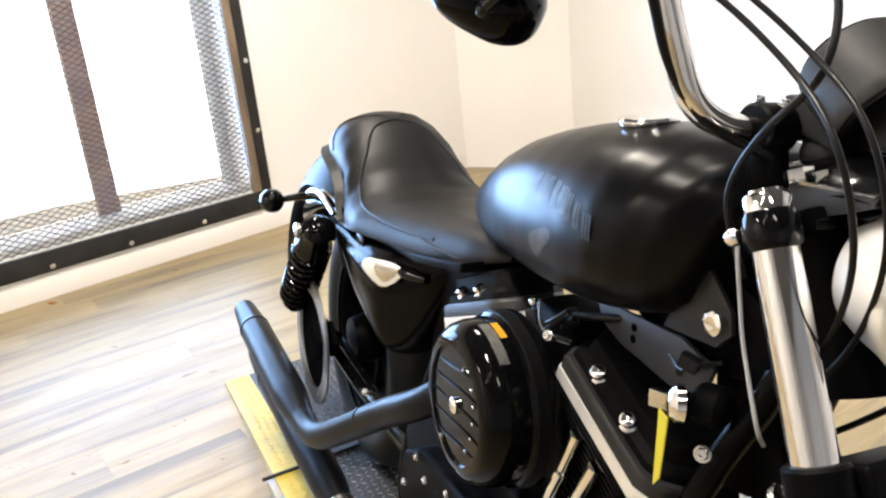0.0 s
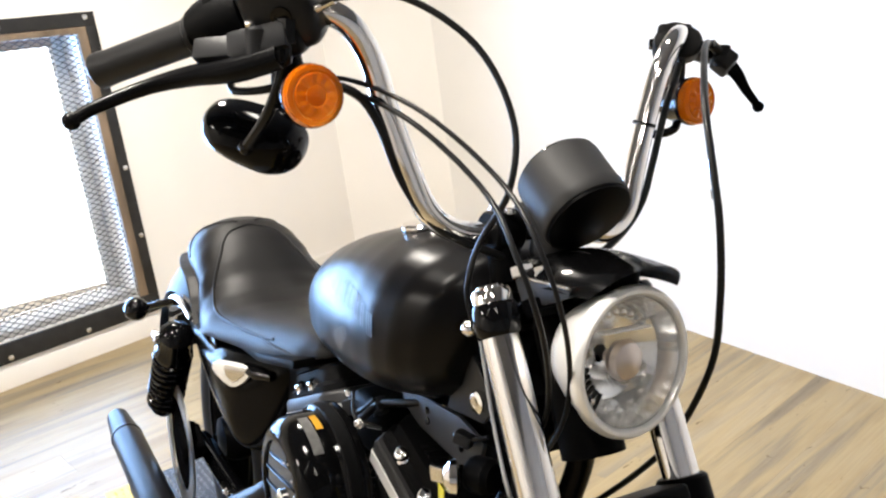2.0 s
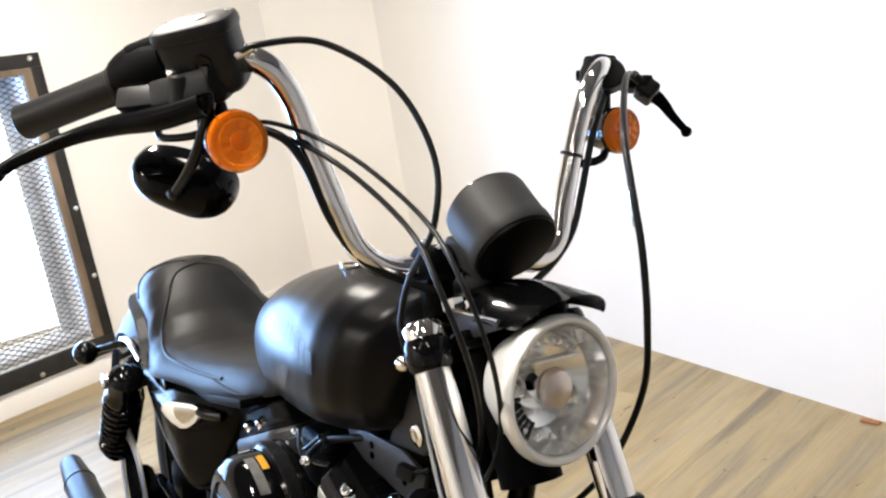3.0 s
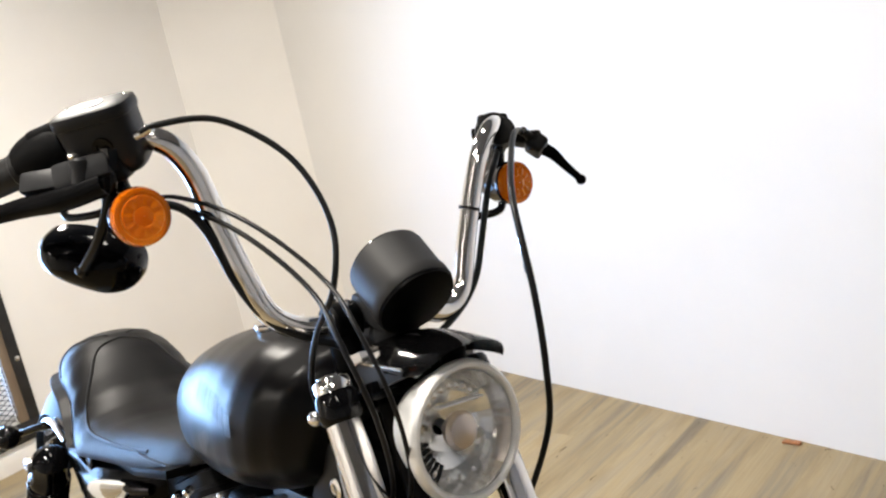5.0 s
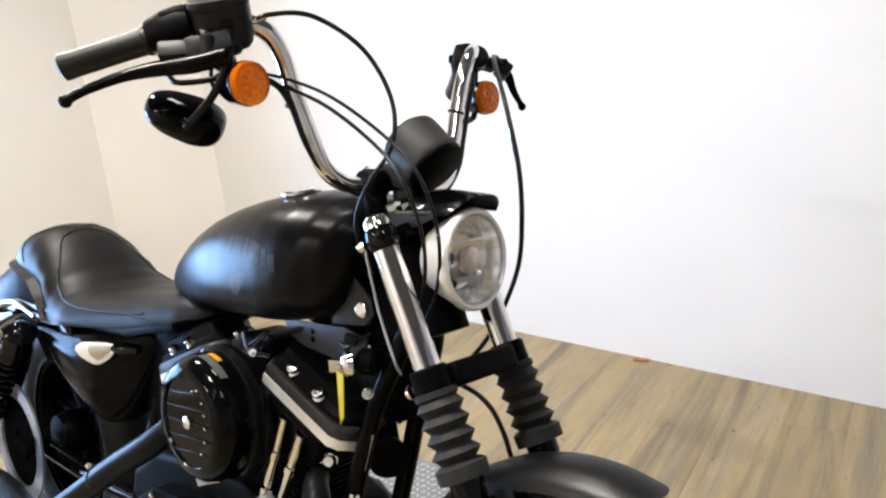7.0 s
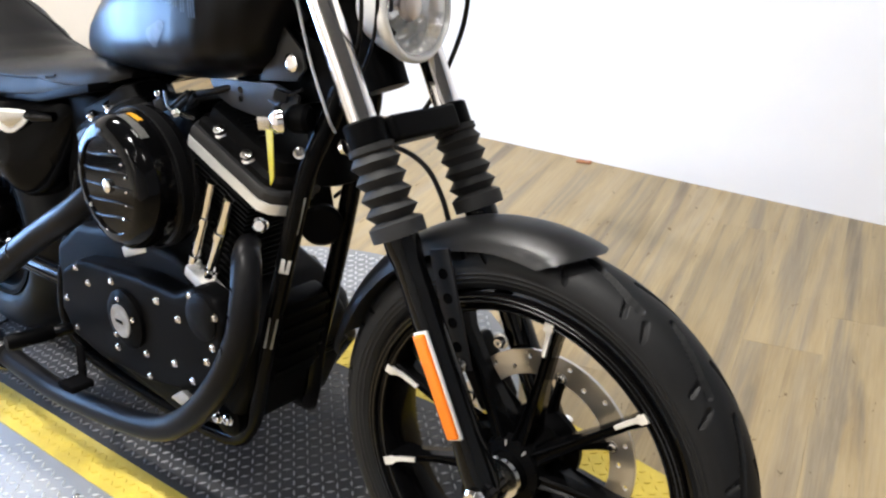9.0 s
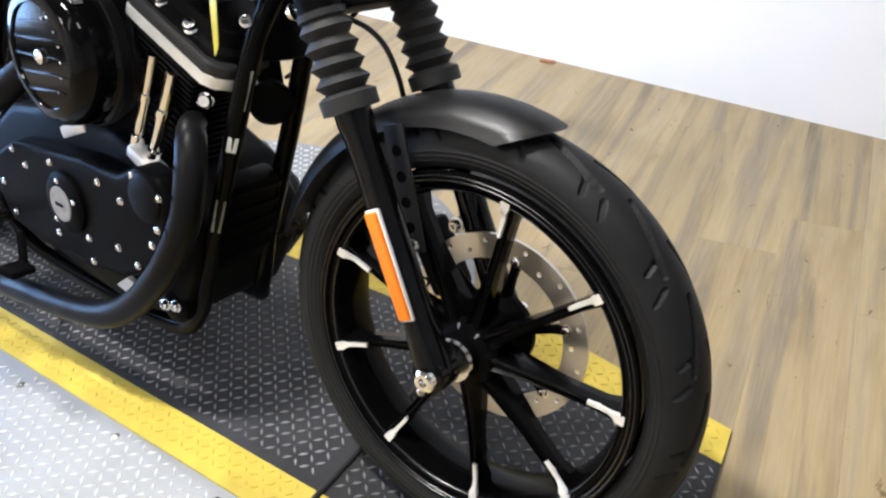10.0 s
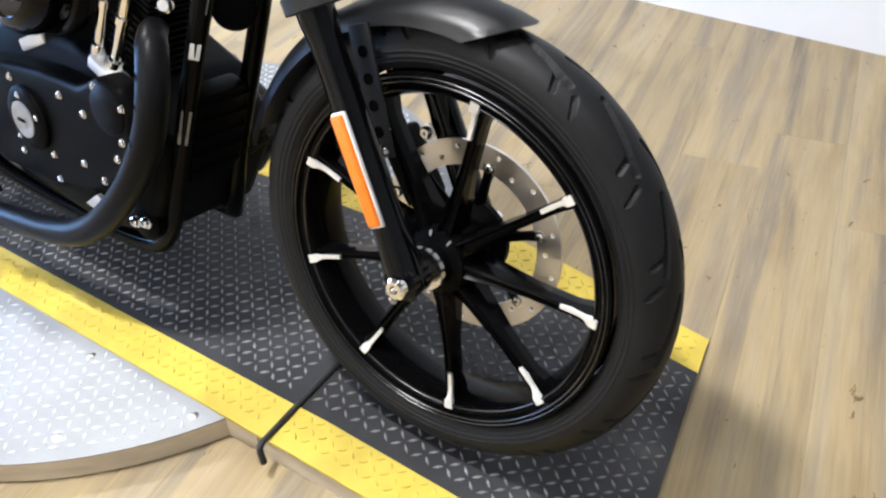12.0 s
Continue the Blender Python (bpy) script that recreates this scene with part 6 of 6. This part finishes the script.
bpart("emblem_shape", box((0.022, 0.002, 0.006), pose(TC.x, TC.y - 0.0175, TC.z), 0.0008), SATIN, gcov)
bpart("front_boss", lathe([(0.040, 0), (0.040, 0.004), (0.035, 0.008), (0.012, 0.010), (0.001, 0.010)], Vector((-0.522, -0.166, 0.440)), (0, -1, 0), 40), WRINKLE, gcov)
for x, z in ((-0.889, 0.390), (-0.800, 0.420), (-0.652, 0.428), (-0.590, 0.414), (-0.484, 0.452), (-0.549, 0.470), (-0.496, 0.395), (-0.515, 0.362), (-0.562, 0.308), (-0.614, 0.322), (-0.704, 0.308), (-0.985, 0.330), (-0.960, 0.275), (-0.805, 0.285), (-0.70, 0.265), (-0.93, 0.41)):
    bpart("cover_bolt", capbolt((x, -0.1675, z), (0, -1, 0), 0.0052, 0.005), CHROME, gcov)
for x, z in ((-0.715, 0.375), (-0.780, 0.325), (-0.760, 0.402)):
    bpart("timer_bolt", capbolt((x, -0.1815, z), (0, -1, 0), 0.004, 0.003), CHROME, gcov)
bpart("sump_plate", prism([(-0.60, 0.30), (-0.50, 0.27), (-0.54, 0.19), (-0.68, 0.155), (-0.95, 0.16), (-1.05, 0.22), (-0.98, 0.26)], -0.11, 0.11, 0.012), SATIN, label="black engine underside")
bpart("bright_mount", prism([(-0.66, 0.235), (-0.60, 0.222), (-0.62, 0.195), (-0.70, 0.205)], -0.135, -0.115, 0.004), ALLOY, label="bare alloy lower mount")
fm = bpart("front_mount", lathe([(0.034, 0), (0.036, 0.004), (0.036, 0.02), (0.028, 0.026), (0.001, 0.026)], (-0.545, -0.10, 0.222), (0, -1, 0), 32), SATIN, label="round black front engine mount")
for dx in (-0.014, 0.016):
    bpart("mount_bolt", capbolt((-0.545 + dx, -0.126, 0.224 + dx * 0.3), (0, -1, 0), 0.009, 0.010), CHROME, fm)
reg = bpart("regulator", box((0.040, 0.095, 0.17), pose(-0.462, -0.03, 0.385, 0, 16, 0), 0.010), SATIN, label="black finned regulator")
for dz in (-0.06, -0.03, 0.0, 0.03, 0.06):
    bpart("regulator_fin", box((0.014, 0.095, 0.008), pose(-0.443 + 0.3 * dz, -0.03, 0.385 + dz, 0, 16, 0), 0.002), SATIN, reg)
bpart("oil_filter", lathe([(0.03, 0), (0.037, 0.004), (0.037, 0.05), (0.030, 0.06), (0.001, 0.06)], (-0.52, 0.02, 0.40), (0.9, 0, -0.3), 32), SATIN, label="black oil filter")
bpart("brake_switch_loop", tube([(-0.52, 0.048, 0.290), (-0.499, 0.05, 0.299), (-0.461, 0.05, 0.321), (-0.428, 0.05, 0.349), (-0.421, 0.051, 0.359), (-0.441, 0.053, 0.350), (-0.468, 0.052, 0.330), (-0.50, 0.05, 0.312)], 0.003, 8), CABLE, label="wire loop")

# intake between the cylinders
intake = bpart("intake_manifold", tube([(-0.58, -0.01, 0.655), (-0.64, -0.02, 0.670), (-0.70, -0.02, 0.670), (-0.77, -0.01, 0.655)], [0.030, 0.034, 0.034, 0.030], 20), SATIN, label="black intake manifold")
bpart("throttle_body", box((0.11, 0.10, 0.085), pose(-0.675, -0.035, 0.715), 0.016, 3), SATIN, intake)
bpart("injector", rod((-0.640, -0.070, 0.735), (-0.625, -0.085, 0.775), 0.009, 14, bev=0.002), DARKPLASTIC, intake)

# air cleaner
AC = Vector((-0.690, 0, 0.632))
air = bpart("air_cleaner", lathe([(0.060, 0.105), (0.108, 0.113), (0.1175, 0.118), (0.1185, 0.124), (0.1165, 0.128), (0.1165, 0.150), (0.112, 0.154), (0.111, 0.150), (0.111, 0.152), (0.1115, 0.180), (0.108, 0.194), (0.099, 0.206), (0.090, 0.211), (0.080, 0.2115), (0.0785, 0.2075), (0.001, 0.2075)], AC, (0, -1, 0), 72), AIRBLACK, label="round gloss black air cleaner with ribbed face")
bpart("cleaner_band", lathe([(0.1165, 0.129), (0.119, 0.131), (0.119, 0.148), (0.1165, 0.150)], AC, (0, -1, 0), 72), WRINKLE, air)
for k in range(5):
    zz = -0.052 + 0.026 * k
    half = math.sqrt(max(0.0, 0.0755**2 - zz**2))
    pts = [AC + Vector((t * half, -0.2085, zz + 0.006 * math.sin(t * 1.5))) for t in (-1, -0.6, -0.2, 0.2, 0.6, 1)]
    bpart("face_rib", tube(pts, [0.0010, 0.0018, 0.0022, 0.0022, 0.0018, 0.0010], 10), AIRBLACK, air)
# chrome beads in place of the dots that small bulbs reflect here
for dx, dz in ((0.036, 0.064), (0.049, 0.045), (0.056, 0.025), (0.055, 0.001), (0.051, -0.022), (0.038, -0.047), (0.020, 0.060)):
    bpart("bulb_glint", ball(AC + Vector((dx, -0.2085, dz)), 0.0024, 10), CHROME, air)
bpart("centre_screw", lathe([(0.011, 0.2076), (0.011, 0.2125), (0.007, 0.2150), (0.001, 0.2150)], AC, (0, -1, 0), 24), CHROME, air)


def rim_label(a0, a1, r, h0, h1, mat, label):
    n = 10
    loops = []
    for h in (h0, h1):
        loops.append([AC + Vector((r * math.sin(radians(a0 + (a1 - a0) * i / n)), -h, r * math.cos(radians(a0 + (a1 - a0) * i / n)))) for i in range(n + 1)])
    bm = rings(loops, cap=False, closed=False)
    bmesh.ops.solidify(bm, geom=bm.faces[:], thickness=0.0008)
    return bpart("rim_label", bm, mat, air, label)


rim_label(2, 20, 0.1125, 0.158, 0.168, ORANGE_STICKER, "small orange warning label")
rim_label(2, 40, 0.1122, 0.170, 0.184, STICKER, "grey printed label, unreadable")
bpart("breather_hose", tube([(-0.66, -0.10, 0.735), (-0.63, -0.085, 0.765), (-0.57, -0.07, 0.785), (-0.52, -0.05, 0.80)], 0.0055, 12), CABLE)
bpart("spark_lead", tube([(-0.60, -0.095, 0.775), (-0.63, -0.085, 0.758), (-0.655, -0.08, 0.735)], 0.0042, 10), CABLE)

# -- exhaust --
pipe_f = [(-0.495, -0.085, 0.550), (-0.472, -0.108, 0.556), (-0.446, -0.130, 0.545), (-0.429, -0.146, 0.515), (-0.423, -0.156, 0.482), (-0.430, -0.165, 0.428), (-0.468, -0.174, 0.352), (-0.522, -0.181, 0.282), (-0.585, -0.187, 0.224), (-0.655, -0.192, 0.186), (-0.76, -0.197, 0.160), (-0.87, -0.201, 0.142), (-1.02, -0.206, 0.124), (-1.22, -0.218, 0.140)]
ex = bpart("front_exhaust_pipe", tube(pipe_f, [0.018, 0.020, 0.0235, 0.0240, 0.0240, 0.0240, 0.0240, 0.0240, 0.0240, 0.0240, 0.0235, 0.023, 0.023, 0.023], 24, 6), EXHAUST, label="matt black exhaust pipe with slotted heat shield")
for x, y, z in ((-0.426, -0.147, 0.512), (-0.424, -0.157, 0.470), (-0.435, -0.166, 0.415)):
    bpart("shield_slot", lathe([(0.0002, 0), (0.0080, 0), (0.0084, 0.0008), (0.0002, 0.0012)], Vector((x, y, z)) + Vector((-0.42, -0.907, 0.0)) * 0.0238, (-0.42, -0.907, 0.0), 14), MATTE, ex)
bpart("port_nut", lathe([(0.011, 0), (0.0125, 0.003), (0.0125, 0.012), (0.008, 0.017)], (-0.445, -0.097, 0.600), (0.55, -0.8, 0.15), 16), CHROME, ex, "chrome dome nut")
pipe_r = [(-0.77, -0.10, 0.60), (-0.82, -0.150, 0.585), (-0.88, -0.185, 0.535), (-0.97, -0.205, 0.478), (-1.07, -0.226, 0.408), (-1.16, -0.246, 0.345), (-1.225, -0.258, 0.305), (-1.285, -0.264, 0.286), (-1.36, -0.267, 0.281)]
ex2 = bpart("rear_exhaust_pipe", tube(pipe_r, [0.022, 0.024, 0.026, 0.026, 0.026, 0.026, 0.026, 0.026, 0.027], 24, 6), EXHAUST, label="matt black rear exhaust pipe")
bpart("clamp_gap", lathe([(0.0262, -0.003), (0.0268, -0.002), (0.0268, 0.002), (0.0262, 0.003)], (-1.045, -0.2205, 0.428), (-0.82, -0.17, -0.53), 28), GLOSS, ex2)
for nm, a, b in (("upper", Vector((-1.34, -0.267, 0.282)), Vector((-2.02, -0.275, 0.275))), ("lower", Vector((-1.20, -0.217, 0.136)), Vector((-1.96, -0.250, 0.165)))):
    ln = (b - a).length
    muf = bpart("silencer", lathe([(0.026, 0), (0.028, 0.02), (0.037, 0.09), (0.039, 0.12), (0.039, ln - 0.20), (0.038, ln - 0.16), (0.029, ln), (0.027, ln), (0.027, ln - 0.06), (0.001, ln - 0.06)], a, b - a, 36), EXHAUST, label="matt black tapered silencer")
    bpart("tip_band", lathe([(0.0385, ln - 0.165), (0.0398, ln - 0.163), (0.0398, ln - 0.150), (0.0372, ln - 0.146)], a, b - a, 36), EXHAUST, muf)
    if nm == "lower":
        bpart("silencer_clamp", lathe([(0.027, 0.004), (0.0325, 0.004), (0.0325, 0.022), (0.027, 0.022)], a, b - a, 32), STEEL, muf)

# wiring, clips and fasteners under the tank's nose
for pts, r in (([(-0.47, -0.060, 0.790), (-0.43, -0.070, 0.782), (-0.40, -0.074, 0.800), (-0.375, -0.066, 0.812)], 0.0026), ([(-0.70, -0.100, 0.762), (-0.66, -0.108, 0.750), (-0.63, -0.112, 0.762), (-0.61, -0.100, 0.782)], 0.0030), ([(-0.665, -0.108, 0.775), (-0.640, -0.118, 0.752), (-0.615, -0.112, 0.742)], 0.0024)):
    bpart("wire", tube(pts, r, 8), CABLE)
for x, y, z, r in ((-0.418, -0.074, 0.796, 0.0045), (-0.356, -0.092, 0.728, 0.0065), (-0.685, -0.108, 0.768, 0.0035)):
    bpart("fastener", capbolt((x, y, z), (0.55, -0.75, 0.3), r, r * 1.1), CHROME)
bpart("connector", box((0.022, 0.014, 0.016), pose(-0.408, -0.078, 0.800, 0, 15, 30), 0.003), DARKPLASTIC)
bpart("connector", box((0.018, 0.012, 0.022), pose(-0.672, -0.112, 0.752, 0, -20, 20), 0.003), DARKPLASTIC)

# port studs and small fasteners behind the air cleaner
for x, y, z in ((-0.827, -0.155, 0.585), (-0.880, -0.155, 0.534), (-0.812, -0.150, 0.572), (-1.225, -0.165, 0.385), (-0.62, -0.118, 0.748)):
    bpart("stud", joined(rod((x, y + 0.03, z - 0.012), (x, y, z), 0.0045, 10), capbolt((x, y, z), (0.3, -0.9, 0.3), 0.0052, 0.007)), STEEL)

# -- foot controls and stand --
peg = bpart("foot_peg", lathe([(0.012, 0), (0.015, 0.006), (0.0165, 0.03), (0.0165, 0.085), (0.013, 0.092)], (-1.03, -0.185, 0.245), (-0.1, -1, 0.05), 24), SATIN, label="black rubber foot peg")
bpart("peg_mount", tube([(-1.01, -0.11, 0.245), (-1.02, -0.15, 0.245), (-1.03, -0.19, 0.245)], 0.013, 12), GLOSS, peg)
bpart("brake_pedal", joined(tube([(-0.97, -0.165, 0.222), (-0.92, -0.19, 0.20), (-0.87, -0.215, 0.205)], 0.008, 10), box((0.06, 0.045, 0.014), pose(-0.86, -0.232, 0.212, 0, -8, 0), 0.005)), MATTE, label="black brake pedal")
bpart("side_stand", tube([(-0.80, 0.12, 0.16), (-0.86, 0.19, 0.10), (-0.92, 0.235, 0.052), (-0.95, 0.245, 0.045)], 0.012, 12), GLOSS, label="black side stand")
bpart("primary_cover", prism([(-0.50, 0.29), (-0.53, 0.38), (-0.62, 0.43), (-0.85, 0.42), (-1.05, 0.41), (-1.12, 0.33), (-1.05, 0.23), (-0.80, 0.20), (-0.56, 0.21)], 0.10, 0.165, 0.02, seg=3), GLOSS, label="gloss black primary cover")

# ---- small litter on the floor ----
tagged(part("floor_scrap", box((0.055, 0.022, 0.006), pose(-0.943, 1.893, 0.0055, 0, 0, 12), 0.002), SCRAP), "small rust-brown scrap on the floor by the wall", "scrap")
tagged(part("floor_scrap", box((0.03, 0.02, 0.006), pose(-3.36, -0.80, 0.0055, 0, 0, 40), 0.002), SCRAP), "small rust-brown scrap on the floor by the window", "scrap")

# ---- oak-look plank floor ----
floor = part("floor", box((9, 8, 0.1), pose(-0.6, -0.8, -0.0535), 0), SUBFLOOR, flat=True)
tagged(floor, "rustic oak-look vinyl plank floor, satin", "floor", kind="structure")
PW, PL = 0.182, 1.22
PA = radians(103)
PU, PV = Vector((math.cos(PA), math.sin(PA), 0)), Vector((-math.sin(PA), math.cos(PA), 0))
bm = box((PL - 0.0003, PW - 0.0003, 0.0035), None, 0.00025, 1)
bmesh.ops.translate(bm, vec=(0, 0, -0.00175), verts=bm.verts)
plank_me = bpy.data.meshes.new("plank")
bm.to_mesh(plank_me)
bm.free()
plank_me.materials.append(PLANK)
rng = random.Random(7)
for i in range(-32, 34):
    shift = rng.random() * PL
    for j in range(-6, 6):
        c = PU * (j * PL + shift) + PV * (i * PW) + Vector((-1.2, 0.2, 0))
        if not (-4.4 < c.x < 3.4 and -4.1 < c.y < 2.4):
            continue
        o = new("plank", plank_me)
        o.parent = floor
        o.matrix_world = Matrix.Translation(c) @ Matrix.Rotation(PA + (math.pi if rng.random() < 0.5 else 0), 4, "Z")
